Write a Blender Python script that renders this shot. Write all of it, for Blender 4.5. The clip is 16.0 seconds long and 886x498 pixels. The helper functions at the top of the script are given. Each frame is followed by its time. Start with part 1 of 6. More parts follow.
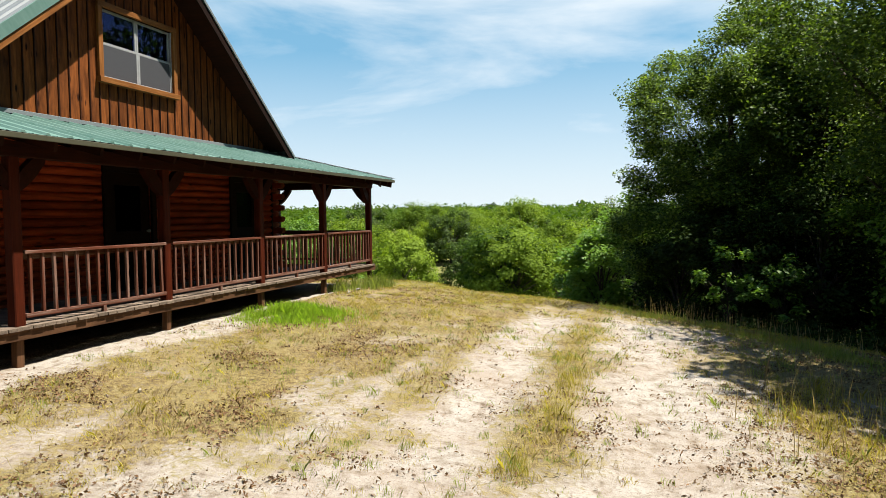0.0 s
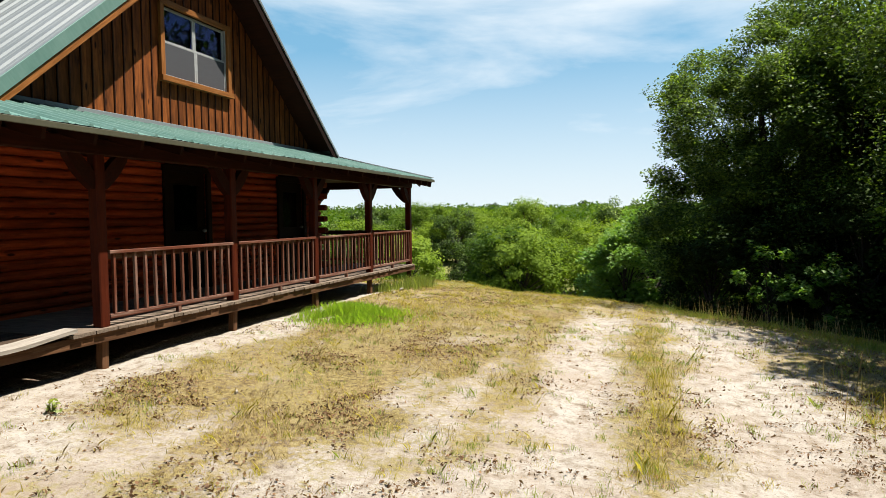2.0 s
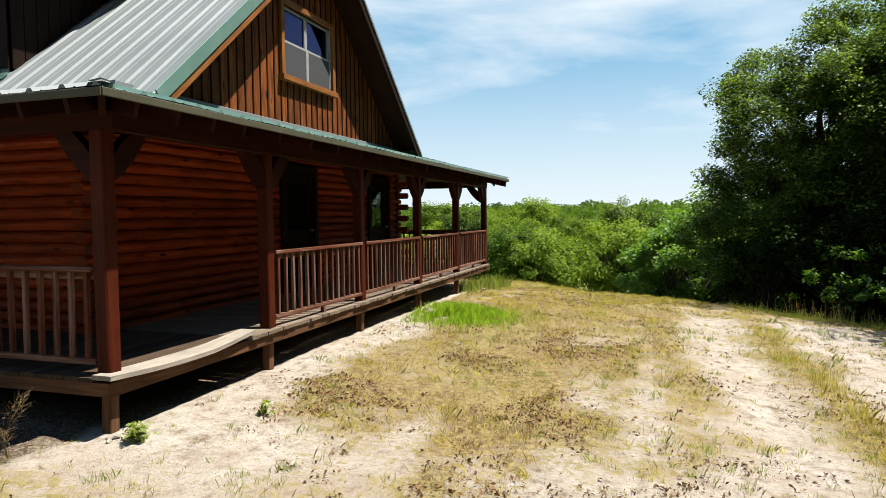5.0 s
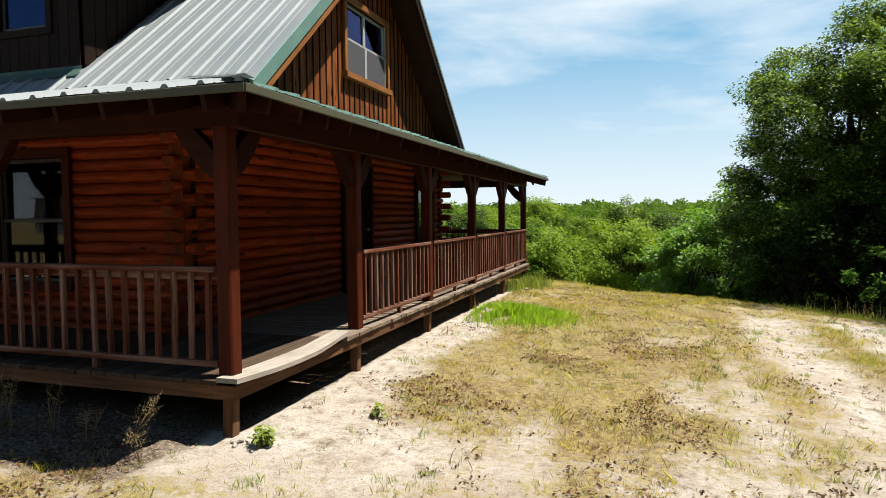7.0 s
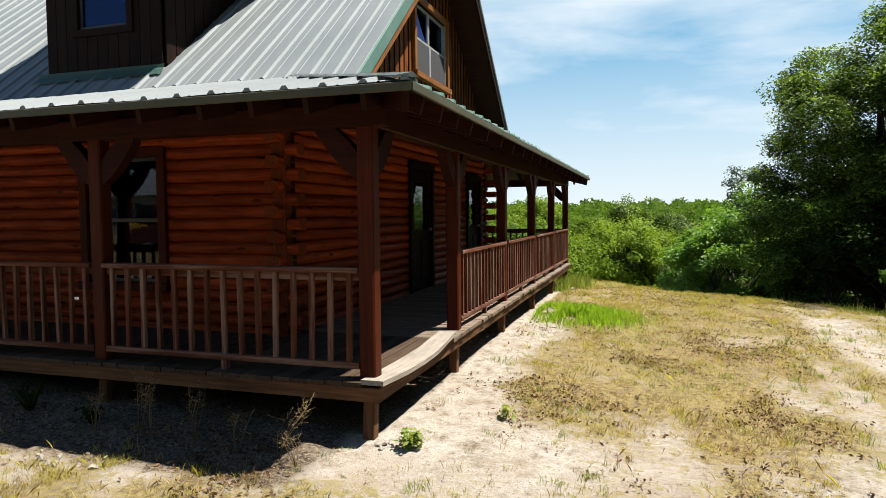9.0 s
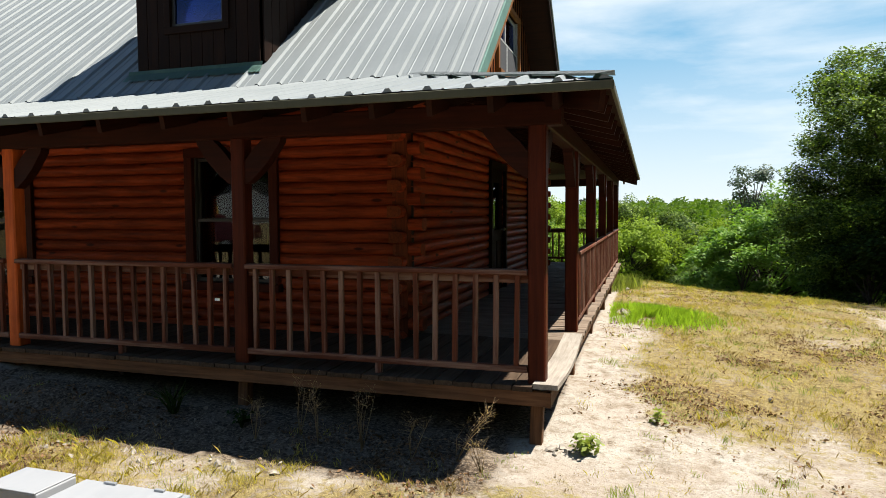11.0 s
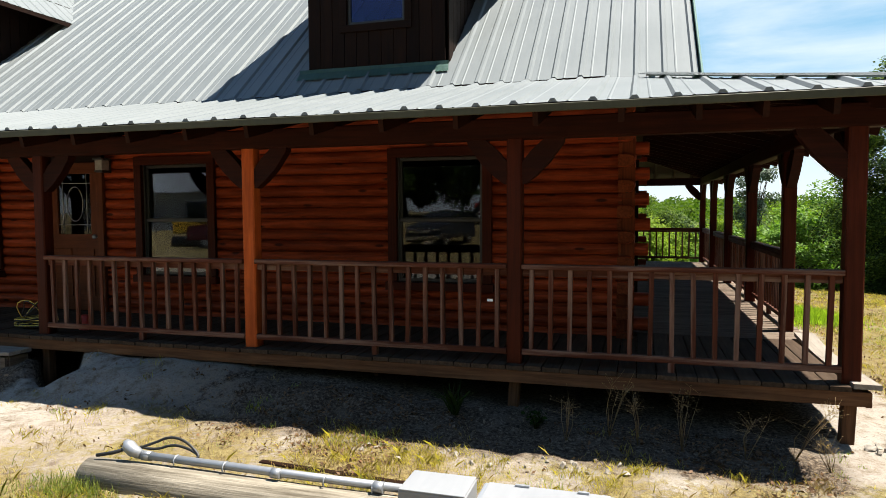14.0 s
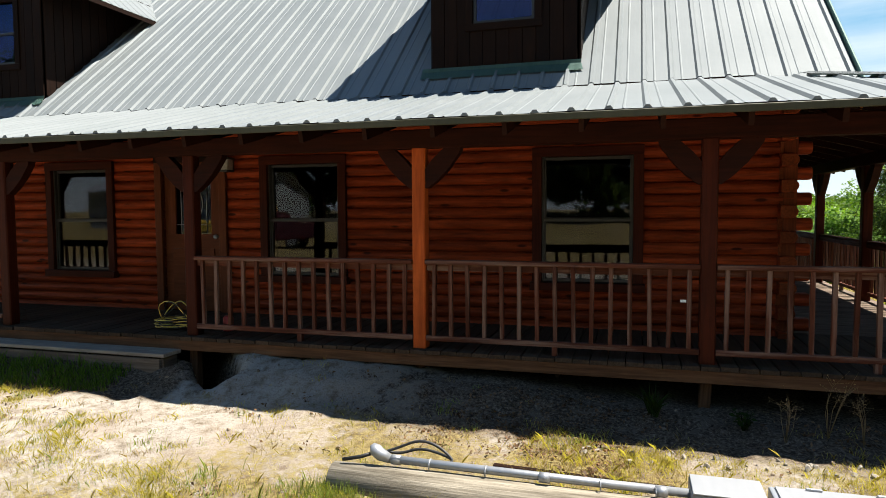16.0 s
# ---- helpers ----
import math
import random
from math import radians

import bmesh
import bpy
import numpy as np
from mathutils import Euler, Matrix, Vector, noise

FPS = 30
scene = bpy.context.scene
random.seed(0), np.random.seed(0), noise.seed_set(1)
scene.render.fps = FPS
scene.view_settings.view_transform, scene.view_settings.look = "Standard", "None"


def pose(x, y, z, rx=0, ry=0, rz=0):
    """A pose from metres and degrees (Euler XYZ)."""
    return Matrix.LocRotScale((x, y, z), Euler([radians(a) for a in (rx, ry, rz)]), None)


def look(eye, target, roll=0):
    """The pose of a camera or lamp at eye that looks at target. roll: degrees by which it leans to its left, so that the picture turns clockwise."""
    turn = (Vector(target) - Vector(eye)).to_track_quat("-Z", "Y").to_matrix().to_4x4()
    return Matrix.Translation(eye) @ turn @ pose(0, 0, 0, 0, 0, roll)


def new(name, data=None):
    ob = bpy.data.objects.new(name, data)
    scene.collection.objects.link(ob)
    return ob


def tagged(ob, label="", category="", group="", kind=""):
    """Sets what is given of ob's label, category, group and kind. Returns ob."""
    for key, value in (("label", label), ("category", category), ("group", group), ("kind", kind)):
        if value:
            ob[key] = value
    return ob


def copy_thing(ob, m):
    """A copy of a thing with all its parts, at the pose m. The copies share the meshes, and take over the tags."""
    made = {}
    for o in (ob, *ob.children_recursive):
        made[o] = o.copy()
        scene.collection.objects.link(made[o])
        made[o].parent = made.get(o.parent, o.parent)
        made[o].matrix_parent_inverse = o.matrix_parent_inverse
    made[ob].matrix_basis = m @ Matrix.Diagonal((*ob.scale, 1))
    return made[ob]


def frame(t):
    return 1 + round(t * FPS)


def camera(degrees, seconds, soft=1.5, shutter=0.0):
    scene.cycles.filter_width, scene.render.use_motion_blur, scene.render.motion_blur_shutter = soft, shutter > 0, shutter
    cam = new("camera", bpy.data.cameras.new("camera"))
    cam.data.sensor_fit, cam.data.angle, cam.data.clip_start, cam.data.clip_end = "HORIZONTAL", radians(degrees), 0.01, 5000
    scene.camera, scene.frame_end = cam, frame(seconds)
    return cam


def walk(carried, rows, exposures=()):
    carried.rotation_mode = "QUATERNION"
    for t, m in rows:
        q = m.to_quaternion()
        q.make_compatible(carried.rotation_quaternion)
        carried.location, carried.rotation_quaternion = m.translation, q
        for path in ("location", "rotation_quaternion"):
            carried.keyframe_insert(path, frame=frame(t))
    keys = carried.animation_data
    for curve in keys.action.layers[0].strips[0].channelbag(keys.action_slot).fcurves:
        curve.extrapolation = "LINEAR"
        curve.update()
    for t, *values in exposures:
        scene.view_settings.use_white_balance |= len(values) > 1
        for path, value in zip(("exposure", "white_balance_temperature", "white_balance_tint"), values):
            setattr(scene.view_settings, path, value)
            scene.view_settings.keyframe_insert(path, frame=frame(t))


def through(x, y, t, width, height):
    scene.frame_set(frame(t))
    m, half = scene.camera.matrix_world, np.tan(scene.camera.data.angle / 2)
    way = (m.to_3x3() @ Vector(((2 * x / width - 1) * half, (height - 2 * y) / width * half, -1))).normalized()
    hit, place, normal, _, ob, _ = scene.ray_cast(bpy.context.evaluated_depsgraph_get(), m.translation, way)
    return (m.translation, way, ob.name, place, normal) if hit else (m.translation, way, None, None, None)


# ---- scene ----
cam = camera(68.32, 16.0, soft=0.5)
# seconds, eye x y z, yaw, pitch, roll
ROWS = [
    (0.0, 6.499, -3.069, 1.698, 17.90, -2.91, 0.60),
    (0.5, 6.312, -3.104, 1.696, 17.90, -2.89, 0.62),
    (1.0, 6.086, -3.145, 1.695, 17.91, -2.89, 0.61),
    (1.5, 5.836, -3.203, 1.695, 17.91, -2.88, 0.64),
    (2.0, 5.557, -3.283, 1.696, 17.93, -2.89, 0.64),
    (2.5, 5.275, -3.369, 1.699, 17.95, -2.89, 0.62),
    (3.0, 4.980, -3.464, 1.704, 17.95, -2.90, 0.63),
    (3.5, 4.670, -3.565, 1.709, 17.98, -2.92, 0.60),
    (4.0, 4.369, -3.654, 1.715, 18.00, -2.92, 0.59),
    (4.5, 4.094, -3.726, 1.720, 18.02, -2.93, 0.59),
    (5.0, 3.840, -3.784, 1.724, 18.02, -2.95, 0.59),
    (5.5, 3.601, -3.833, 1.728, 18.02, -2.97, 0.58),
    (6.0, 3.368, -3.879, 1.731, 18.01, -3.00, 0.57),
    (6.5, 3.135, -3.929, 1.734, 17.98, -3.03, 0.54),
    (7.0, 2.897, -3.983, 1.737, 17.95, -3.04, 0.51),
    (7.5, 2.659, -4.040, 1.740, 17.89, -3.04, 0.54),
    (8.0, 2.411, -4.108, 1.744, 17.83, -3.05, 0.53),
    (8.5, 2.140, -4.188, 1.749, 17.74, -3.08, 0.51),
    (9.0, 1.863, -4.266, 1.755, 17.66, -3.12, 0.48),
    (9.5, 1.581, -4.339, 1.763, 17.59, -3.17, 0.43),
    (10.0, 1.289, -4.410, 1.770, 17.54, -3.22, 0.38),
    (10.5, 0.984, -4.481, 1.776, 17.49, -3.24, 0.34),
    (11.0, 0.660, -4.554, 1.779, 17.45, -3.23, 0.32),
    (11.5, 0.313, -4.635, 1.780, 17.41, -3.19, 0.34),
    (12.0, -0.057, -4.738, 1.780, 17.32, -3.18, 0.36),
    (12.5, -0.434, -4.852, 1.782, 17.19, -3.19, 0.35),
    (13.0, -0.801, -4.965, 1.787, 16.98, -3.22, 0.34),
    (13.5, -1.181, -5.086, 1.796, 16.74, -3.24, 0.34),
    (14.0, -1.572, -5.222, 1.805, 16.55, -3.35, 0.30),
    (14.5, -1.955, -5.343, 1.813, 16.46, -3.36, 0.34),
    (15.0, -2.333, -5.431, 1.819, 16.35, -3.41, 0.35),
    (15.5, -2.722, -5.522, 1.824, 16.30, -3.44, 0.34),
    (16.0, -3.117, -5.625, 1.828, 16.27, -3.48, 0.33),
]
walk(cam, [(t, pose(x, y, z, 90 + pitch, roll, yaw)) for t, x, y, z, yaw, pitch, roll in ROWS], [(0.0, 0.65), (8.5, 0.65), (11.0, 0.72), (14.0, 0.80), (16.0, 0.80)])

# ---- light: high midday sun from beyond the right rear corner, thin cloud ----
SUN = Vector((0.85, 0.32, 2.12)).normalized()
elev, azim = math.asin(SUN.z), math.atan2(SUN.x, SUN.y)
sun_data = bpy.data.lights.new("sun", "SUN")
sun_data.energy, sun_data.angle, sun_data.color = 8.6, radians(0.53), (1.0, 0.955, 0.88)
sun = new("sun", sun_data)
sun.matrix_world = look((30 * SUN.x, 30 * SUN.y, 30 * SUN.z), (0, 0, 0))

world = bpy.data.worlds.new("sky")
scene.world = world
world.use_nodes = True
wt = world.node_tree
wt.nodes.clear()


def wnode(kind, **kw):
    n = wt.nodes.new(kind)
    for k, v in kw.items():
        n.inputs[k.replace("_", " ")].default_value = v
    return n


sky = wt.nodes.new("ShaderNodeTexSky")
sky.sky_type, sky.sun_disc = "NISHITA", False
sky.sun_elevation, sky.sun_rotation = elev, azim
sky.air_density, sky.dust_density, sky.ozone_density = 1.0, 0.5, 2.2
tc = wt.nodes.new("ShaderNodeTexCoord")
cm = wnode("ShaderNodeMapping", Scale=(1.1, 1.6, 5.5), Rotation=(0.0, 0.12, 0.5))
cn = wnode("ShaderNodeTexNoise", Scale=1.5, Detail=7.0, Roughness=0.56, Distortion=0.35)
cr = wt.nodes.new("ShaderNodeValToRGB")
cr.color_ramp.elements[0].position, cr.color_ramp.elements[1].position = 0.40, 0.74
cx = wt.nodes.new("ShaderNodeMix")
cx.data_type = "RGBA"
bg = wnode("ShaderNodeBackground", Strength=0.065)
wo = wt.nodes.new("ShaderNodeOutputWorld")
wt.links.new(tc.outputs["Generated"], cm.inputs["Vector"])
wt.links.new(cm.outputs["Vector"], cn.inputs["Vector"])
wt.links.new(cn.outputs["Fac"], cr.inputs["Fac"])
sep = wt.nodes.new("ShaderNodeSeparateXYZ")
wt.links.new(tc.outputs["Generated"], sep.inputs[0])
hz = wt.nodes.new("ShaderNodeMapRange")
wt.links.new(sep.outputs["Z"], hz.inputs["Value"])
for k_, v_ in (("From Min", 0.0), ("From Max", 0.24), ("To Min", 0.75), ("To Max", 0.0)):
    hz.inputs[k_].default_value = v_
hx = wt.nodes.new("ShaderNodeMath")
hx.operation = "MAXIMUM"
thin = wt.nodes.new("ShaderNodeMapRange")
wt.links.new(sep.outputs["Z"], thin.inputs["Value"])
for k_, v_ in (("From Min", 0.35), ("From Max", 0.85), ("To Min", 1.0), ("To Max", 0.15)):
    thin.inputs[k_].default_value = v_
fewer = wt.nodes.new("ShaderNodeMath")
fewer.operation = "MULTIPLY"
wt.links.new(cr.outputs["Color"], fewer.inputs[0])
wt.links.new(thin.outputs[0], fewer.inputs[1])
wt.links.new(fewer.outputs[0], hx.inputs[0])
wt.links.new(hz.outputs[0], hx.inputs[1])
wt.links.new(hx.outputs[0], cx.inputs["Factor"])
veil = wt.nodes.new("ShaderNodeMix")
veil.data_type = "RGBA"
up = wt.nodes.new("ShaderNodeMapRange")
wt.links.new(sep.outputs["Z"], up.inputs["Value"])
for k_, v_ in (("From Min", 0.3), ("From Max", 0.8), ("To Min", 0.55), ("To Max", 0.08)):
    up.inputs[k_].default_value = v_
wt.links.new(up.outputs[0], veil.inputs[0])
wt.links.new(sky.outputs["Color"], veil.inputs[6])
veil.inputs[7].default_value = (2.6, 6.7, 9.7, 1)
wt.links.new(veil.outputs[2], cx.inputs[6])
cx.inputs[7].default_value = (10.0, 10.5, 10.8, 1)
deep = wt.nodes.new("ShaderNodeMapRange")
wt.links.new(sep.outputs["Z"], deep.inputs["Value"])
for k_, v_ in (("From Min", 0.32), ("From Max", 0.52), ("To Min", 0.0), ("To Max", 0.60)):
    deep.inputs[k_].default_value = v_
zen = wt.nodes.new("ShaderNodeMix")
zen.data_type = "RGBA"
wt.links.new(deep.outputs[0], zen.inputs[0])
wt.links.new(cx.outputs[2], zen.inputs[6])
zen.inputs[7].default_value = (0.7, 2.1, 5.4, 1)
wt.links.new(zen.outputs[2], bg.inputs["Color"])
wt.links.new(bg.outputs["Background"], wo.inputs["Surface"])

# ---- materials ----
def material(name):
    m = bpy.data.materials.new(name)
    m.use_nodes = True
    t = m.node_tree
    return m, t, t.nodes["Principled BSDF"]


def node(t, kind, ins=None, operation="", data_type="", blend_type="", use_clamp=False, attribute_name=""):
    n = t.nodes.new(kind)
    if operation:
        n.operation = operation
    if data_type:
        n.data_type = data_type
    if blend_type:
        n.blend_type = blend_type
    if use_clamp:
        n.use_clamp = True
    if attribute_name:
        n.attribute_name = attribute_name
    for k, v in (ins or {}).items():
        if isinstance(v, bpy.types.NodeSocket):
            t.links.new(v, n.inputs[k])
        else:
            n.inputs[k].default_value = v
    return n


def ramp(t, fac, *stops):
    r = node(t, "ShaderNodeValToRGB", {"Fac": fac})
    e = r.color_ramp.elements
    while len(e) < len(stops):
        e.new(0.5)
    for el, (p, c) in zip(e, stops):
        el.position, el.color = p, (*c, 1)
    return r.outputs["Color"]


def mixc(t, fac, a, b, blend="MIX"):
    n = node(t, "ShaderNodeMix", data_type="RGBA", blend_type=blend)
    for k, v in ((0, fac), (6, a), (7, b)):
        if isinstance(v, bpy.types.NodeSocket):
            t.links.new(v, n.inputs[k])
        else:
            n.inputs[k].default_value = (*v, 1) if isinstance(v, tuple) and len(v) == 3 else v
    return n.outputs[2]


def mth(t, op, a, b=0.0, clamp=False):
    n = node(t, "ShaderNodeMath", {0: a, 1: b}, operation=op, use_clamp=clamp)
    return n.outputs[0]


def wood(name, dark, light, rough=0.6, grain=26.0, spread=0.35, worn=None, worn_at=0.62, bump=0.25, knots=False):
    """Sawn or peeled wood: grain along the local x axis, stain patches, tone by piece."""
    m, t, b = material(name)
    tex = node(t, "ShaderNodeTexCoord")
    info = node(t, "ShaderNodeObjectInfo")
    off = node(t, "ShaderNodeCombineXYZ", {0: mth(t, "MULTIPLY", info.outputs["Random"], 37.0), 1: mth(t, "MULTIPLY", info.outputs["Random"], 11.0), 2: 0.0})
    vec = node(t, "ShaderNodeVectorMath", {0: tex.outputs["Object"], 1: off.outputs[0]}, operation="ADD").outputs[0]
    mp = node(t, "ShaderNodeMapping", {"Vector": vec, "Scale": (1.3, grain, grain)})
    g = node(t, "ShaderNodeTexNoise", {"Vector": mp.outputs[0], "Scale": 1.6, "Detail": 6.0, "Roughness": 0.65, "Distortion": 0.4})
    s = node(t, "ShaderNodeTexNoise", {"Vector": vec, "Scale": 2.2, "Detail": 4.0, "Roughness": 0.6})
    col = ramp(t, g.outputs["Fac"], (0.3, dark), (0.68, light))
    tone = mth(t, "ADD", mth(t, "MULTIPLY", info.outputs["Random"], spread), 1.0 - spread / 2)
    patch = mth(t, "ADD", mth(t, "MULTIPLY", s.outputs["Fac"], 0.9), 0.52)
    col = mixc(t, 1.0, col, node(t, "ShaderNodeCombineColor", {0: mth(t, "MULTIPLY", tone, patch), 1: mth(t, "MULTIPLY", tone, patch), 2: mth(t, "MULTIPLY", tone, patch)}).outputs[0], "MULTIPLY")
    if worn:
        w = node(t, "ShaderNodeTexNoise", {"Vector": mp.outputs[0], "Scale": 0.55, "Detail": 8.0, "Roughness": 0.7})
        f = ramp(t, w.outputs["Fac"], (worn_at - 0.06, (0, 0, 0)), (worn_at + 0.1, (1, 1, 1)))
        col = mixc(t, f, col, worn)
    if knots:
        v = node(t, "ShaderNodeTexVoronoi", {"Vector": node(t, "ShaderNodeMapping", {"Vector": vec, "Scale": (2.2, 7.0, 7.0)}).outputs[0], "Scale": 1.0})
        k = ramp(t, v.outputs["Distance"], (0.09, (1, 1, 1)), (0.16, (0, 0, 0)))
        col = mixc(t, k, col, tuple(c * 0.35 for c in dark))
    t.links.new(col, b.inputs["Base Color"])
    t.links.new(mth(t, "ADD", mth(t, "MULTIPLY", g.outputs["Fac"], 0.25), rough - 0.12), b.inputs["Roughness"])
    b.inputs["Specular IOR Level"].default_value = 0.09
    bm = node(t, "ShaderNodeBump", {"Height": g.outputs["Fac"], "Strength": bump, "Distance": 0.006})
    t.links.new(bm.outputs[0], b.inputs["Normal"])
    return m


LOG = wood("stained_log", (0.108, 0.0160, 0.0046), (0.375, 0.062, 0.0170), 0.5, 14, 0.45, knots=True)
# Reflected sunlight on one post is put into this orange colour.
LIT_POST = wood("lit_orange_post", (0.27, 0.046, 0.009), (0.50, 0.102, 0.020), 0.5, 12, 0.1)
LOG_END = wood("log_end_grain", (0.080, 0.0165, 0.0055), (0.200, 0.048, 0.0150), 0.7, 30)
POST = wood("red_brown_post", (0.030, 0.0050, 0.0019), (0.067, 0.0120, 0.0042), 0.5, 22, 0.25)
# Post wood darkened for beams and braces: eave shade is in the colour.
BEAMW = wood("shade_toned_beam_wood", (0.013, 0.0028, 0.0012), (0.032, 0.0068, 0.0027), 0.6, 20, 0.3)
RAILW = wood("railing_wood", (0.052, 0.0160, 0.0085), (0.112, 0.0350, 0.0185), 0.65, 26, 0.45, worn=(0.190, 0.116, 0.086), worn_at=0.53)
DECK = wood("weathered_deck_wood", (0.090, 0.064, 0.046), (0.185, 0.142, 0.105), 0.85, 24, 0.4, worn=(0.225, 0.188, 0.148), worn_at=0.64, bump=0.4)
# Paler wood for the loose edge board and the step treads.
PALE_DECK = wood("pale_board_wood", (0.185, 0.158, 0.128), (0.310, 0.274, 0.228), 0.85, 24, 0.2, bump=0.4)
# Darker copy of the deck wood: front porch shade is put into its colour.
FRONT_DECK = wood("shade_toned_deck_wood", (0.034, 0.021, 0.013), (0.078, 0.053, 0.035), 0.85, 24, 0.5, worn=(0.115, 0.088, 0.064), worn_at=0.68, bump=0.4)
RIM = wood("rim_board_wood", (0.050, 0.023, 0.011), (0.135, 0.066, 0.032), 0.7, 22, 0.3, worn=(0.150, 0.098, 0.060), worn_at=0.64)
SIDING = wood("stained_siding", (0.036, 0.0100, 0.0024), (0.200, 0.059, 0.0125), 0.7, 9, 0.6, worn=(0.42, 0.20, 0.080), worn_at=0.72, knots=True)
BATTEN = wood("dark_batten_wood", (0.010, 0.0035, 0.0014), (0.040, 0.0125, 0.0042), 0.6, 14, 0.5)
TRIMW = wood("trim_board_wood", (0.130, 0.045, 0.010), (0.270, 0.108, 0.030), 0.55, 20, 0.2)
# Near-black wood; on the dormers it holds their shade in its colour.
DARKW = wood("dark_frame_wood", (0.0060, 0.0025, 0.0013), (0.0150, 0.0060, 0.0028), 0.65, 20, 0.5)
# Rafters and roof underside near black: the porch ceiling's shade is in the colour.
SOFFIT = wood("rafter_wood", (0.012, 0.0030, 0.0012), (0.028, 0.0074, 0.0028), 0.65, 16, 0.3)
POLE = wood("weathered_pole_wood", (0.090, 0.074, 0.052), (0.300, 0.262, 0.200), 0.9, 30, 0.1, bump=0.8)
DOORW = wood("stained_door_wood", (0.085, 0.023, 0.009), (0.135, 0.040, 0.015), 0.45, 16, 0.1)


def metal_sheet(name, colour, fade, metal, rough, gloss=0.5):
    m, t, b = material(name)
    tex = node(t, "ShaderNodeTexCoord")
    n1 = node(t, "ShaderNodeTexNoise", {"Vector": tex.outputs["Object"], "Scale": 0.9, "Detail": 5.0, "Roughness": 0.6})
    n2 = node(t, "ShaderNodeTexNoise", {"Vector": node(t, "ShaderNodeMapping", {"Vector": tex.outputs["Object"], "Scale": (9.0, 1.2, 1.2)}).outputs[0], "Scale": 2.5, "Detail": 6.0, "Roughness": 0.7})
    f = mth(t, "ADD", mth(t, "MULTIPLY", n1.outputs["Fac"], 0.7), mth(t, "MULTIPLY", n2.outputs["Fac"], 0.45))
    t.links.new(ramp(t, f, (0.4, colour), (0.75, fade)), b.inputs["Base Color"])
    t.links.new(mth(t, "ADD", mth(t, "MULTIPLY", n2.outputs["Fac"], 0.18), rough - 0.09), b.inputs["Roughness"])
    b.inputs["Metallic"].default_value = metal
    b.inputs["Specular IOR Level"].default_value = gloss
    bm = node(t, "ShaderNodeBump", {"Height": n1.outputs["Fac"], "Strength": 0.25, "Distance": 0.02})
    t.links.new(bm.outputs[0], b.inputs["Normal"])
    return m


ROOF = metal_sheet("pale_metal_roofing", (0.134, 0.149, 0.150), (0.168, 0.182, 0.182), 0.12, 0.64, 0.22)
GREEN = metal_sheet("green_metal_roofing", (0.058, 0.125, 0.100), (0.115, 0.19, 0.160), 0.05, 0.62, 0.25)
EAVE = metal_sheet("olive_eave_trim", (0.040, 0.040, 0.022), (0.072, 0.068, 0.040), 0.1, 0.6, 0.3)
GALV = metal_sheet("galvanised_steel", (0.260, 0.270, 0.282), (0.360, 0.370, 0.382), 0.55, 0.45)
WHITEBOX = metal_sheet("white_enamel_steel", (0.205, 0.213, 0.222), (0.258, 0.262, 0.268), 0.0, 0.45)
GREYBOX = metal_sheet("grey_enamel_steel", (0.165, 0.182, 0.206), (0.226, 0.240, 0.256), 0.0, 0.4)
SHEDW = metal_sheet("pale_shed_siding", (0.27, 0.29, 0.30), (0.34, 0.36, 0.36), 0.0, 0.5)


def plain(name, colour, rough=0.5, metal=0.0, speckle=0.15, scale=30.0):
    m, t, b = material(name)
    tex = node(t, "ShaderNodeTexCoord")
    n = node(t, "ShaderNodeTexNoise", {"Vector": tex.outputs["Object"], "Scale": scale, "Detail": 5.0})
    lo, hi = tuple(c * (1 - speckle) for c in colour), tuple(min(1, c * (1 + speckle)) for c in colour)
    t.links.new(ramp(t, n.outputs["Fac"], (0.35, lo), (0.65, hi)), b.inputs["Base Color"])
    b.inputs["Roughness"].default_value, b.inputs["Metallic"].default_value = rough, metal
    return m


VINYL = plain("grey_window_sash", (0.24, 0.24, 0.23), 0.45)
DARKSASH = plain("dark_window_sash", (0.022, 0.020, 0.018), 0.4)
SCREEN = plain("insect_screen", (0.030, 0.030, 0.033), 0.8, speckle=0.3, scale=300)
RUBBER = plain("black_cable", (0.012, 0.012, 0.012), 0.5)
YELLOW = plain("yellow_cord", (0.55, 0.40, 0.07), 0.5)
BLACK = plain("black_metal", (0.02, 0.02, 0.02), 0.5)
LAMPGLASS = plain("frosted_lamp_glass", (0.32, 0.30, 0.26), 0.3)
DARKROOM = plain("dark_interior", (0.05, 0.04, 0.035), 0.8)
RED = plain("red_enamel", (0.35, 0.03, 0.025), 0.4)
DIGGER = plain("yellow_machine_paint", (0.50, 0.30, 0.03), 0.45)
WHITE = plain("white_plastic", (0.75, 0.75, 0.73), 0.5)

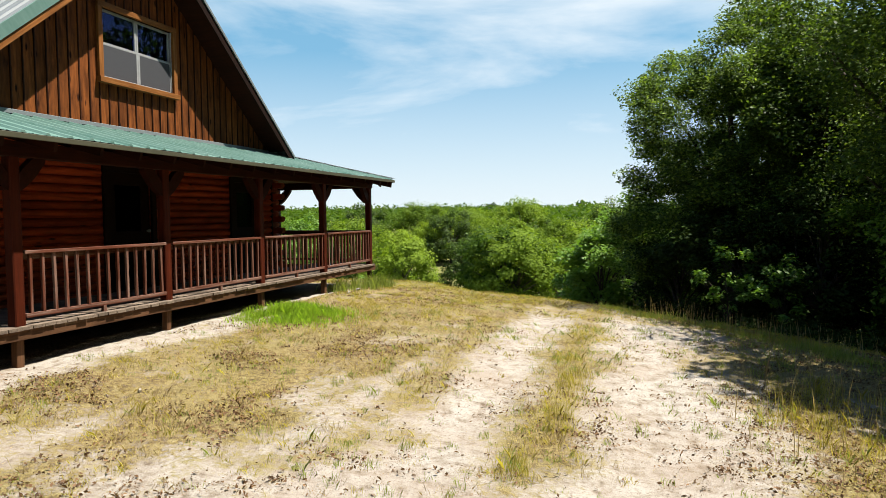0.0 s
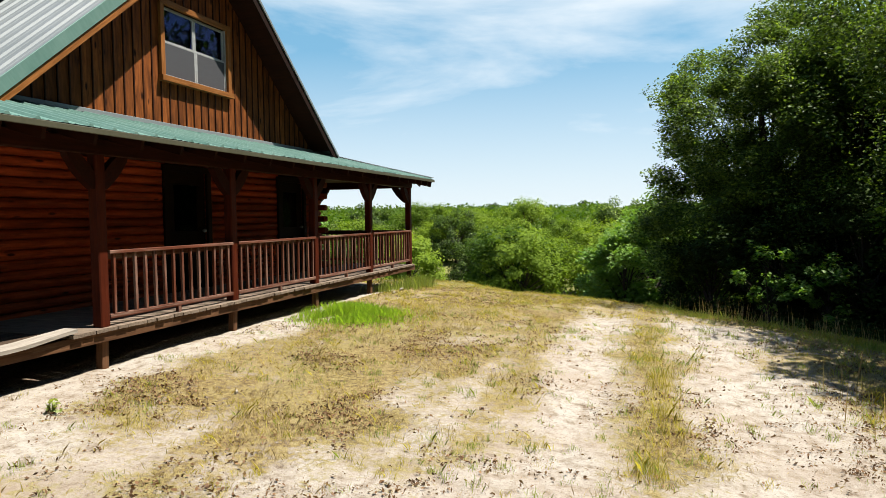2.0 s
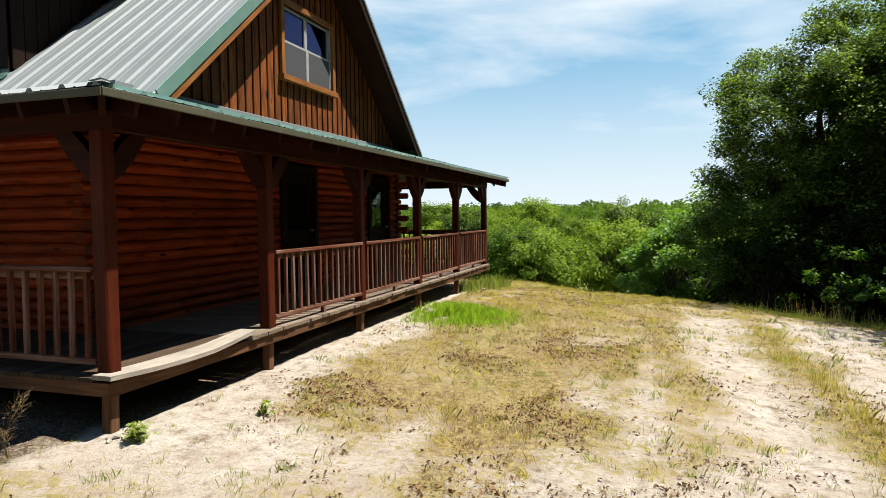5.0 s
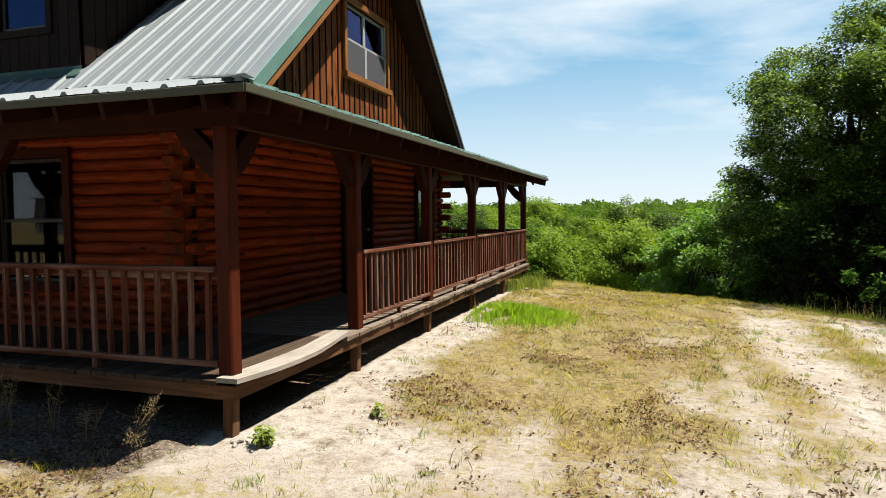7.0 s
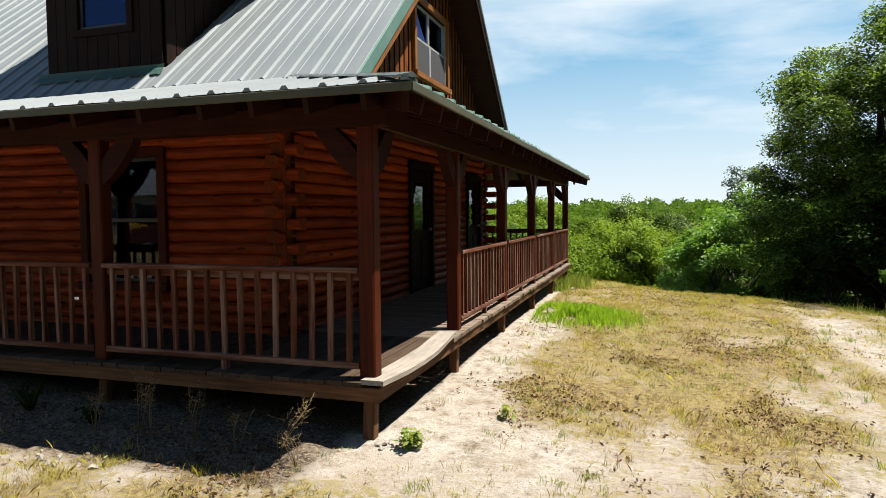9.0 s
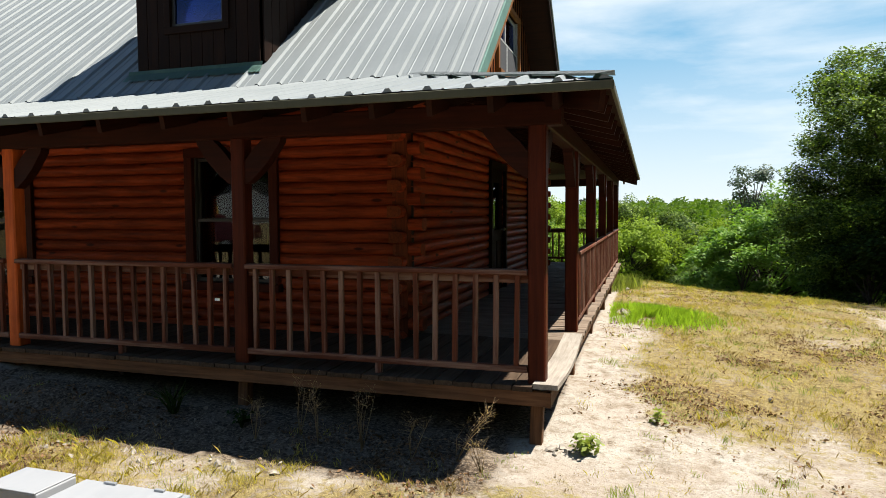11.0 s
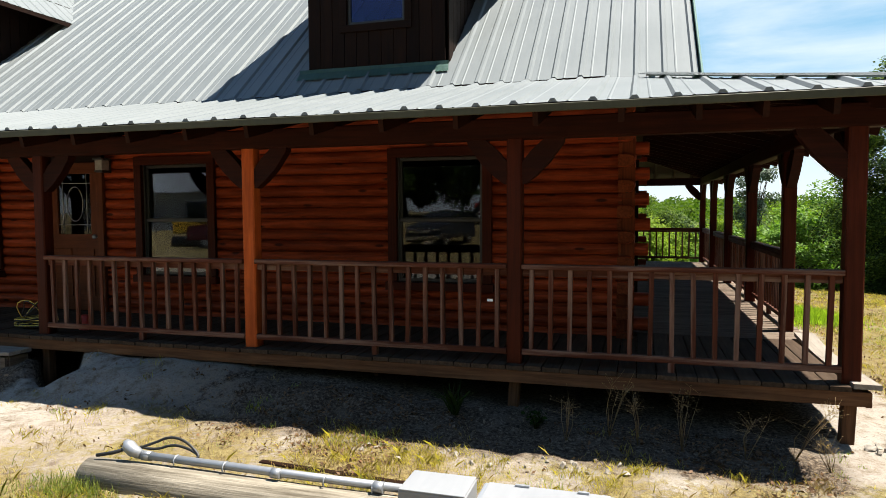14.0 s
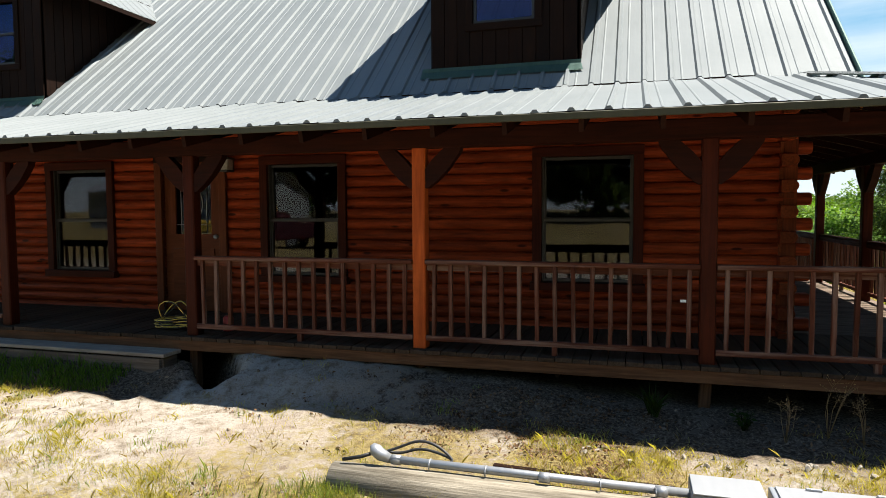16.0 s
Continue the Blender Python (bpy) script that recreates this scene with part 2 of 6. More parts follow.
def pane_glass(name, mirror, clear):
    """Thin window glass: a tinted mirror by angle over a clear pane, slightly wavy."""
    m, t, b = material(name)
    t.nodes.remove(b)
    wave = node(t, "ShaderNodeTexNoise", {"Vector": node(t, "ShaderNodeTexCoord").outputs["Object"], "Scale": 1.4, "Detail": 1.0})
    bent = node(t, "ShaderNodeBump", {"Height": wave.outputs["Fac"], "Strength": 0.04, "Distance": 0.05})
    see = node(t, "ShaderNodeBsdfTransparent", {"Color": clear + (1,)})
    shine = node(t, "ShaderNodeBsdfGlossy", {"Color": mirror + (1,), "Roughness": 0.015, "Normal": bent.outputs[0]})
    edge = mth(t, "MULTIPLY", node(t, "ShaderNodeFresnel", {"IOR": 1.52}).outputs[0], 1.25, True)
    mx = node(t, "ShaderNodeMixShader", {0: edge, 1: see.outputs[0], 2: shine.outputs[0]})
    t.links.new(mx.outputs[0], t.nodes["Material Output"].inputs["Surface"])
    return m


GLASS = pane_glass("window_glass", (0.66, 0.67, 0.70), (0.55, 0.58, 0.58))
# The reflected sky's deep blue is put into the mirror tint of these panes.
BLUEGLASS = pane_glass("sky_tinted_glass", (0.30, 0.38, 0.88), (0.45, 0.48, 0.55))


def leaf_material(name, dark, light, through=0.35, gloss=0.3, most=None, by_tree=0.25):
    m, t, b = material(name)
    geo = node(t, "ShaderNodeNewGeometry")
    info = node(t, "ShaderNodeObjectInfo")
    f = mth(t, "ADD", mth(t, "MULTIPLY", geo.outputs["Random Per Island"], 1 - by_tree), mth(t, "MULTIPLY", info.outputs["Random"], by_tree))
    col = ramp(t, f, (0.0, dark), (0.68, most), (1.0, light)) if most else ramp(t, f, (0.0, dark), (1.0, light))
    b.inputs["Roughness"].default_value = 0.55
    b.inputs["Specular IOR Level"].default_value = gloss
    t.links.new(col, b.inputs["Base Color"])
    tr = node(t, "ShaderNodeBsdfTranslucent", {"Color": mixc(t, 1.0, col, (1.25, 1.3, 0.55), "MULTIPLY")})
    mx = node(t, "ShaderNodeMixShader", {0: through, 1: b.outputs[0], 2: tr.outputs[0]})
    t.links.new(mx.outputs[0], t.nodes["Material Output"].inputs["Surface"])
    return m


LEAF = leaf_material("oak_leaf", (0.012, 0.024, 0.005), (0.260, 0.350, 0.060), 0.40, 0.14, (0.070, 0.116, 0.018))
# Brightened leaf copy: sunlight on the right-hand trees is put into its colour.
LEAF_MID = leaf_material("sun_toned_leaf", (0.030, 0.066, 0.009), (0.180, 0.285, 0.036), 0.5, 0.1)
# Darkened leaf copy: the shade inside the wood is put into its colour.
LEAF_DARK = leaf_material("shade_toned_leaf", (0.006, 0.013, 0.004), (0.034, 0.056, 0.011), 0.12, 0.02)
LEAF_LIGHT = leaf_material("young_leaf", (0.070, 0.150, 0.016), (0.175, 0.290, 0.042), 0.42)
LEAF_FAR = leaf_material("far_leaf", (0.026, 0.062, 0.007), (0.205, 0.285, 0.030), 0.42, 0.06, None, 0.75)
PINE = leaf_material("pine_needle", (0.03, 0.05, 0.025), (0.06, 0.09, 0.045), 0.15)
DRY = leaf_material("dry_grass_blade", (0.190, 0.125, 0.040), (0.500, 0.385, 0.140), 0.45)
GREENGRASS = leaf_material("green_grass_blade", (0.165, 0.270, 0.020), (0.340, 0.480, 0.055), 0.6)
OLIVEGRASS = leaf_material("olive_grass_blade", (0.220, 0.185, 0.034), (0.480, 0.400, 0.090), 0.55)
WEED = leaf_material("weed_leaf", (0.130, 0.175, 0.030), (0.290, 0.330, 0.085), 0.45)
DEADLEAF = leaf_material("dead_leaf", (0.024, 0.013, 0.007), (0.240, 0.138, 0.072), 0.2, 0.1)
STALK = leaf_material("dry_stalk", (0.150, 0.104, 0.060), (0.390, 0.285, 0.160), 0.45)
BARK = wood("tree_bark", (0.020, 0.016, 0.012), (0.065, 0.053, 0.042), 0.9, 9, 0.3, bump=0.8)
STONE = plain("pale_stone", (0.235, 0.205, 0.165), 0.9, speckle=0.35, scale=14)
CLAY = plain("clay_clod", (0.202, 0.149, 0.101), 0.95, speckle=0.3, scale=14)

# ground: pale sand, dry turf and soil by stored cover, with clods, stains and litter
GROUND, t, b = material("sandy_ground")
tex = node(t, "ShaderNodeTexCoord")
vec = tex.outputs["Object"]
cov = node(t, "ShaderNodeAttribute", attribute_name="turf").outputs["Fac"]
grn = node(t, "ShaderNodeAttribute", attribute_name="green").outputs["Fac"]
na = node(t, "ShaderNodeTexNoise", {"Vector": vec, "Scale": 0.8, "Detail": 6.0, "Roughness": 0.62})
nb = node(t, "ShaderNodeTexNoise", {"Vector": vec, "Scale": 7.0, "Detail": 8.0, "Roughness": 0.7})
nc = node(t, "ShaderNodeTexNoise", {"Vector": vec, "Scale": 38.0, "Detail": 6.0, "Roughness": 0.7})
soil = node(t, "ShaderNodeAttribute", attribute_name="soil").outputs["Fac"]
nd = node(t, "ShaderNodeTexNoise", {"Vector": vec, "Scale": 130.0, "Detail": 3.0, "Roughness": 0.7})
sand = ramp(t, nb.outputs["Fac"], (0.33, (0.118, 0.088, 0.060)), (0.43, (0.238, 0.203, 0.160)), (0.55, (0.314, 0.286, 0.243)))
sand = mixc(t, ramp(t, na.outputs["Fac"], (0.45, (0, 0, 0)), (0.72, (0.65, 0.65, 0.65))), sand, (0.220, 0.166, 0.118))
sand = mixc(t, ramp(t, nc.outputs["Fac"], (0.54, (0, 0, 0)), (0.66, (0.75, 0.75, 0.75))), sand, (0.130, 0.095, 0.062))
mott = node(t, "ShaderNodeTexNoise", {"Vector": vec, "Scale": 17.0, "Detail": 7.0, "Roughness": 0.75})
turf = ramp(t, mott.outputs["Fac"], (0.36, (0.034, 0.021, 0.011)), (0.45, (0.116, 0.079, 0.034)), (0.53, (0.205, 0.155, 0.058)), (0.66, (0.270, 0.225, 0.118)))
turf = mixc(t, ramp(t, nd.outputs["Fac"], (0.5, (0, 0, 0)), (0.62, (0.8, 0.8, 0.8))), turf, (0.060, 0.038, 0.020))
turf = mixc(t, ramp(t, na.outputs["Fac"], (0.46, (0, 0, 0)), (0.62, (0.4, 0.4, 0.4))), turf, (0.225, 0.180, 0.075))
turf = mixc(t, grn, turf, ramp(t, nc.outputs["Fac"], (0.3, (0.05, 0.07, 0.018)), (0.7, (0.14, 0.17, 0.04))))
edge = mth(t, "ADD", cov, mth(t, "ADD", mth(t, "MULTIPLY", nb.outputs["Fac"], 1.9), mth(t, "ADD", mth(t, "MULTIPLY", mott.outputs["Fac"], 1.6), -1.74)))
fac = ramp(t, edge, (0.30, (0, 0, 0)), (0.66, (1, 1, 1)))
col = mixc(t, fac, sand, turf)
# This dark tone also paints the shade by the porch and in the burrow.
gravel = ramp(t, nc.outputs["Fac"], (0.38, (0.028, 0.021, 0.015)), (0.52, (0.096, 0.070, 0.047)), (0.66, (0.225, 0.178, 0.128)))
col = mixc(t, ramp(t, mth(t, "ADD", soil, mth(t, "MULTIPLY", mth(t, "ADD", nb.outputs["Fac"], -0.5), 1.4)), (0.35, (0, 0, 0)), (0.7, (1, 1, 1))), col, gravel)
t.links.new(col, b.inputs["Base Color"])
b.inputs["Roughness"].default_value = 0.95
b.inputs["Specular IOR Level"].default_value = 0.1
hgt = mth(t, "ADD", mth(t, "MULTIPLY", nb.outputs["Fac"], 0.55), mth(t, "ADD", mth(t, "MULTIPLY", nc.outputs["Fac"], 0.3), mth(t, "MULTIPLY", nd.outputs["Fac"], 0.08)))
bm = node(t, "ShaderNodeBump", {"Height": hgt, "Strength": 0.9, "Distance": 0.05})
t.links.new(bm.outputs[0], b.inputs["Normal"])

# ---- building helpers ----
def world_of(ob):
    return world_of(ob.parent) @ ob.matrix_basis if ob.parent else ob.matrix_basis.copy()


def place(name, me, parent=None, m=None, label=""):
    """An object on mesh me at the world pose m, under parent."""
    ob = new(name, me)
    m = m or Matrix()
    if parent:
        ob.parent = parent
        m = world_of(parent).inverted() @ m
    ob.matrix_basis = m
    return tagged(ob, label)


def mesh(name, verts, faces, mats, smooth=False, index=None):
    me = bpy.data.meshes.new(name)
    me.from_pydata(verts, [], faces)
    for m in mats if isinstance(mats, (list, tuple)) else [mats]:
        me.materials.append(m)
    if index:
        me.polygons.foreach_set("material_index", index)
    if smooth:
        me.polygons.foreach_set("use_smooth", [True] * len(me.polygons))
    me.update()
    return me


def part(name, bm, mat, parent, label=""):
    """Links a bmesh in world coordinates as one mesh under a thing or part."""
    me = bpy.data.meshes.new(name)
    bmesh.ops.recalc_face_normals(bm, faces=bm.faces)
    bm.to_mesh(me)
    bm.free()
    me.materials.append(mat)
    ob = place(name, me, parent, Matrix(), label)
    return ob


def thing(name, base, label, category, group="", kind=""):
    e = new(name)
    e.matrix_basis = Matrix.Translation(base)
    return tagged(e, label, category, group, kind)


BARS = {}


def bar_mesh(L, w, h, c, mat):
    """A bar along local x with chamfered long edges."""
    key = (round(L, 3), round(w, 4), round(h, 4), round(c, 4), mat.name)
    if key not in BARS:
        a, b_ = w / 2, h / 2
        ring = [(a - c, -b_), (a, -b_ + c), (a, b_ - c), (a - c, b_), (-a + c, b_), (-a, b_ - c), (-a, -b_ + c), (-a + c, -b_)]
        vs = [(x, y, z) for x in (-L / 2, L / 2) for y, z in ring]
        fs = [(i, (i + 1) % 8, 8 + (i + 1) % 8, 8 + i) for i in range(8)] + [tuple(range(7, -1, -1)), tuple(range(8, 16))]
        BARS[key] = mesh("bar", vs, fs, mat)
    return BARS[key]


def along(p0, p1, up=(0, 0, 1)):
    p0, p1 = Vector(p0), Vector(p1)
    x = (p1 - p0).normalized()
    u = Vector(up)
    y = u.cross(x)
    y = y.normalized() if y.length > 1e-6 else Vector((0, 1, 0))
    z = x.cross(y)
    m = Matrix((x, y, z)).transposed().to_4x4()
    m.translation = (p0 + p1) / 2
    return m, (p1 - p0).length


def bar(name, p0, p1, w, h, mat, parent, up=(0, 0, 1), c=0.004, label=""):
    """A beam from p0 to p1, w wide and h deep along up."""
    m, L = along(p0, p1, up)
    return place(name, bar_mesh(L, w, h, min(c, w / 3, h / 3), mat), parent, m, label)


def tube_bm(bm, pts, radii, n=8, cap=True):
    """A tapered tube along pts, into bm."""
    rings = []
    pts = [Vector(p) for p in pts]
    for i, p in enumerate(pts):
        d = (pts[min(i + 1, len(pts) - 1)] - pts[max(i - 1, 0)]).normalized()
        s = d.cross(Vector((0, 0, 1)) if abs(d.z) < 0.9 else Vector((1, 0, 0))).normalized()
        u = d.cross(s)
        r = radii[i] if isinstance(radii, (list, tuple)) else radii
        rings.append([bm.verts.new(p + r * (math.cos(2 * math.pi * k / n) * s + math.sin(2 * math.pi * k / n) * u)) for k in range(n)])
    for a, b_ in zip(rings, rings[1:]):
        for k in range(n):
            bm.faces.new((a[k], a[(k + 1) % n], b_[(k + 1) % n], b_[k])).smooth = True
    if cap:
        bm.faces.new(rings[0][::-1])
        bm.faces.new(rings[-1])


def box_bm(bm, x0, y0, z0, x1, y1, z1, bevel=0.0):
    r = bmesh.ops.create_cube(bm, size=1.0)
    vs = r["verts"]
    for v in vs:
        v.co = Vector((x0 + (v.co.x + 0.5) * (x1 - x0), y0 + (v.co.y + 0.5) * (y1 - y0), z0 + (v.co.z + 0.5) * (z1 - z0)))
    if bevel:
        es = list({e for v in vs for e in v.link_edges})
        bmesh.ops.bevel(bm, geom=es, offset=bevel, segments=2, profile=0.5, affect="EDGES")


def box(name, x0, y0, z0, x1, y1, z1, mat, parent, bevel=0.0, label=""):
    bm = bmesh.new()
    box_bm(bm, x0, y0, z0, x1, y1, z1, bevel)
    return part(name, bm, mat, parent, label)


LATTICE = np.random.default_rng(7).random((256, 256))


def vnoise(x, y, scale, seed=0):
    """Smooth value noise in 0..1 on arrays."""
    x, y = np.asarray(x) * scale + 17.3 * seed, np.asarray(y) * scale + 9.1 * seed
    xi, yi = np.floor(x).astype(int), np.floor(y).astype(int)
    fx, fy = x - xi, y - yi
    fx, fy = fx * fx * (3 - 2 * fx), fy * fy * (3 - 2 * fy)
    g = lambda i, j: LATTICE[i % 256, j % 256]
    return (g(xi, yi) * (1 - fx) + g(xi + 1, yi) * fx) * (1 - fy) + (g(xi, yi + 1) * (1 - fx) + g(xi + 1, yi + 1) * fx) * fy


def fbm(x, y, scale, seed=0):
    return sum(vnoise(x, y, scale * 2**k, seed + k) / 2 ** (k + 1) for k in range(4)) / 0.9375


def step(a, b_, x):
    u = np.clip((np.asarray(x, float) - a) / (b_ - a), 0, 1)
    return u * u * (3 - 2 * u)


# ---- ground ----
DECK_Z = 0.55


def burrow(x, y, w):
    """An animal burrow under the deck, its slant set to fit the camera's view."""
    u, v = 0.7 * (x + 6.93) + 0.7 * (y + 0.3), 0.7 * (y + 0.3) - 0.7 * (x + 6.93)
    return np.exp(-((u / w) ** 4 + ((v - 0.95) / 1.05) ** 8))


def ground_z(x, y):
    x, y = np.asarray(x, float), np.asarray(y, float)
    z = 0.11 - 0.048 * np.clip(x, 0, 14)
    z = z + step(-0.85, 0.05, y) * 0.028 * np.clip(-x - 0.3, 0, 9) * step(12.5, 10.0, y)
    z = z - 0.03 * np.clip(y - 8.5, 0, 4)
    far = np.clip(y - 10.7 - 1.3 * step(2.5, 0.5, x), 0, None)
    z = z - 0.12 * np.clip((x - 5.7) * 0.72 + (y - 10.4) * 0.69, 0, 7) * step(3.0, 5.5, x) * step(1.0, 4.0, y)
    z = z - 0.13 * far * step(0, 4, far) - 0.13 * np.clip(far - 6, 0, 60)
    z = np.where(y > 12.0, np.maximum(z, -12.0 + 0.05 * np.clip(y - 85, 0, 160) + 0.01 * np.clip(y - 245, 0, 400) + 1.5 * (fbm(x, y, 0.01, 3) - 0.5)), z)
    z = z - 0.08 * step(-1.5, -4, y)
    for cx, w in ((4.85, 0.30), (6.40, 0.45)):
        z = z - 0.035 * np.exp(-(((x - cx - 0.12 * np.sin(0.5 * y)) / w) ** 2)) * step(13, 10, y) * step(-1, 2, y)
    near = step(40, 16, np.abs(y)) * step(30, 14, np.abs(x))
    z = z + near * ((fbm(x, y, 0.9, 1) - 0.5) * 0.06 + (fbm(x, y, 4.0, 2) - 0.5) * 0.05 + (fbm(x, y, 11.0, 5) - 0.5) * 0.034)
    bank = step(-1.0, -0.7, y) * step(0.3, -0.1, y) * step(0.2, -0.4, x) * step(-11, -9, x)
    z = z + bank * (0.10 * (fbm(x, y, 2.6, 14) - 0.5) + 0.07 * (fbm(x, y, 6.0, 15) - 0.5))
    z = z + 0.06 * np.clip(-25.0 - y, 0, 25)
    z = z + 0.12 * step(-2.6, -4.6, x) * step(-7.55, -7.3, x) * step(-0.85, -0.2, y) * step(0.7, 0.3, y)
    return z - 0.95 * burrow(x, y, 0.15)


def blob(x, y, cx, cy, rx, ry):
    return np.exp(-(((x - cx) / rx) ** 2 + ((y - cy) / ry) ** 2))


def turf_cover(x, y):
    """0 bare sand, 1 closed dry turf: streaks run along the wheel ruts."""
    x, y = np.asarray(x, float), np.asarray(y, float)
    wob = 0.12 * np.sin(0.5 * y) + 0.22 * (fbm(x, y, 0.7, 4) - 0.5)
    lane = x - wob - 0.10 * np.clip(3 - y, -4, 4)
    d = 0.69 + 0.50 * (fbm(x, y, 0.55, 8) - 0.5) + 0.75 * (fbm(x, y, 2.2, 9) - 0.5) + 0.62 * (fbm(2.6 * lane, 0.42 * y, 1.0, 18) - 0.5)
    d = d + 0.20 * blob(x, y, 2.2, 6.0, 1.7, 4.0) + 0.26 * step(7.0, 10.5, y)
    for cx, w, k, y1 in ((4.72, 0.44, 0.66, 12.0), (6.52, 0.62, 0.66, 11.0), (3.62, 0.16, 0.26, 9.5)):
        d = d - k * np.exp(-(((x - cx - wob) / w) ** 2)) * step(y1, y1 - 4.0, y)
    d = d + 0.42 * np.exp(-(((x - 5.48 - wob) / 0.16) ** 2)) * step(8.0, 6.0, y) * step(1.3, 2.2, y)
    d = d - 0.38 * blob(x, y, 3.15, 2.65, 0.38, 0.5) - 0.26 * blob(x, y, 5.6, 0.0, 2.0, 1.5)
    d = d - 0.75 * np.exp(-(((x - 0.26) / 0.36) ** 2)) * step(-1.0, 0.2, y) * step(8.5, 5.0, y)
    d = d - 0.34 * blob(x, y, 1.0, 0.1, 0.9, 1.0) - 0.12 * step(1.6, 0.2, y + 0.55 * (x - 1.0)) * step(0.0, 0.4, x)
    d = d - 0.75 * blob(x, y, -6.8, -1.15, 1.5, 0.55) - 0.45 * blob(x, y, -8.2, -1.9, 1.2, 0.6)
    d = d - 0.10 * step(0.0, -1.0, x)
    d = d - 1.2 * step(-0.72, -0.5, y) * step(0.15, -0.05, x) * step(12, 10, y)
    # Unseen south yard: bare sand strip added to bounce light onto the front wall.
    d = d + 0.4 * step(8.4, 10.0, x) - 0.35 * step(-3.2, -5.0, y) + 0.55 * step(-9.0, -13.0, y)
    return np.clip(d, 0, 1)


def soil_and_shade(x, y):
    """Dark gravel and leaf mould by the porch and on the wood floor; porch and burrow shade painted in."""
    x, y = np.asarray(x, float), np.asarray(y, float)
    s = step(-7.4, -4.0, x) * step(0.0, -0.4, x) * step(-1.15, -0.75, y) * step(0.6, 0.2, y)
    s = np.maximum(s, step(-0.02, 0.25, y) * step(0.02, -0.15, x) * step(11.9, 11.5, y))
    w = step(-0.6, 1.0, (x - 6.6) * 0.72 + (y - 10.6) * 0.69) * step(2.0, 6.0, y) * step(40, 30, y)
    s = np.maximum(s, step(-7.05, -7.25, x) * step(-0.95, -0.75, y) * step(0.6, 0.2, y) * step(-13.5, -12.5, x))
    # Darkness inside the burrow, painted as ground colour.
    hole_shade = 2.2 * burrow(x, y, 0.19)
    return np.clip(np.maximum(np.maximum(0.74 * s, w), hole_shade), 0, 1)


def green_cover(x, y):
    x, y = np.asarray(x, float), np.asarray(y, float)
    g = 0.85 * blob(x, y, 0.75, 6.3, 0.7, 0.55) + 0.5 * step(9.0, 10.8, x) + 0.55 * step(11.0, 14.0, y)
    return np.clip(g + 0.35 * (fbm(x, y, 1.2, 12) - 0.4), 0, 1)


def axis(lo, hi, fine, reach):
    a = list(np.arange(lo, hi + 1e-6, fine))
    s, p = fine, hi
    while p < reach:
        s *= 1.17
        p += s
        a.append(p)
    s, p = fine, lo
    while p > -reach:
        s *= 1.17
        p -= s
        a.insert(0, p)
    return np.array(a)


gx, gy = axis(-13, 11, 0.10, 2600), axis(-4.5, 15, 0.10, 2600)
GX, GY = np.meshgrid(gx, gy)
GZ = ground_z(GX, GY)
nx, ny = len(gx), len(gy)
idx = np.arange(nx * ny).reshape(ny, nx)
quads = np.stack([idx[:-1, :-1], idx[:-1, 1:], idx[1:, 1:], idx[1:, :-1]], -1).reshape(-1, 4)
me = mesh("ground", np.stack([GX, GY, GZ], -1).reshape(-1, 3).tolist(), quads.tolist(), GROUND, smooth=True)
for key, values in (("turf", turf_cover(GX, GY)), ("green", green_cover(GX, GY)), ("soil", soil_and_shade(GX, GY))):
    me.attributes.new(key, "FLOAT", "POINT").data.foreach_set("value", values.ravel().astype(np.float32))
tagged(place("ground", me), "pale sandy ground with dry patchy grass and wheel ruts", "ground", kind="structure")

# ---- cabin: plan numbers ----
FRONT_Y, SIDE_X, BACK_Y, LEFT_X = 1.45, -1.60, 9.81, -14.5
EAVE_Y, EAVE_X, EAVE_BACK, EAVE_Z, PORCH_SLOPE = -0.42, 0.44, 11.86, 2.585, 0.26
RIDGE_Y, RIDGE_Z, ROOF_SLOPE = 5.63, 6.33, 0.853
GABLE_X, VERGE_X = -1.47, -0.97
WALL_TOP = 2.97
COURSE = 0.1243
LOG_BASE = 0.481
front_porch_z = lambda y: EAVE_Z + PORCH_SLOPE * (y - EAVE_Y)
side_porch_z = lambda x: EAVE_Z + PORCH_SLOPE * (EAVE_X - x)
main_z = lambda y: RIDGE_Z - ROOF_SLOPE * abs(RIDGE_Y - y)
BREAK_Y = (EAVE_Z - PORCH_SLOPE * EAVE_Y - RIDGE_Z + ROOF_SLOPE * RIDGE_Y) / (ROOF_SLOPE - PORCH_SLOPE)
BREAK_BACK = 2 * RIDGE_Y - BREAK_Y

cabin = thing("log_cabin", (-7.5, 5.63, 0.3), "one-and-a-half storey stained log cabin with metal roof", "house")

# openings: (lo, hi, bottom, top) along each wall
FRONT_HOLES = [(-10.70, -9.79, 1.04, 2.38), (-8.93, -8.08, DECK_Z, 2.44), (-7.40, -6.46, 1.04, 2.38), (-4.07, -3.12, 1.04, 2.38)]
SIDE_HOLES = [(5.02, 5.93, DECK_Z, 2.44), (8.20, 9.08, DECK_Z, 2.42)]


def wall_back(name, lo, hi, z0, z1, holes, put):
    """A solid wall behind the logs with openings through it."""
    bm = bmesh.new()
    at = lo
    for a, b_, c, d in sorted(holes):
        put(bm, at, a, z0, z1)
        if c > z0 + 0.02:
            put(bm, a, b_, z0, c)
        put(bm, a, b_, d, z1)
        at = b_
    put(bm, at, hi, z0, z1)
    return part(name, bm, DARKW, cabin)


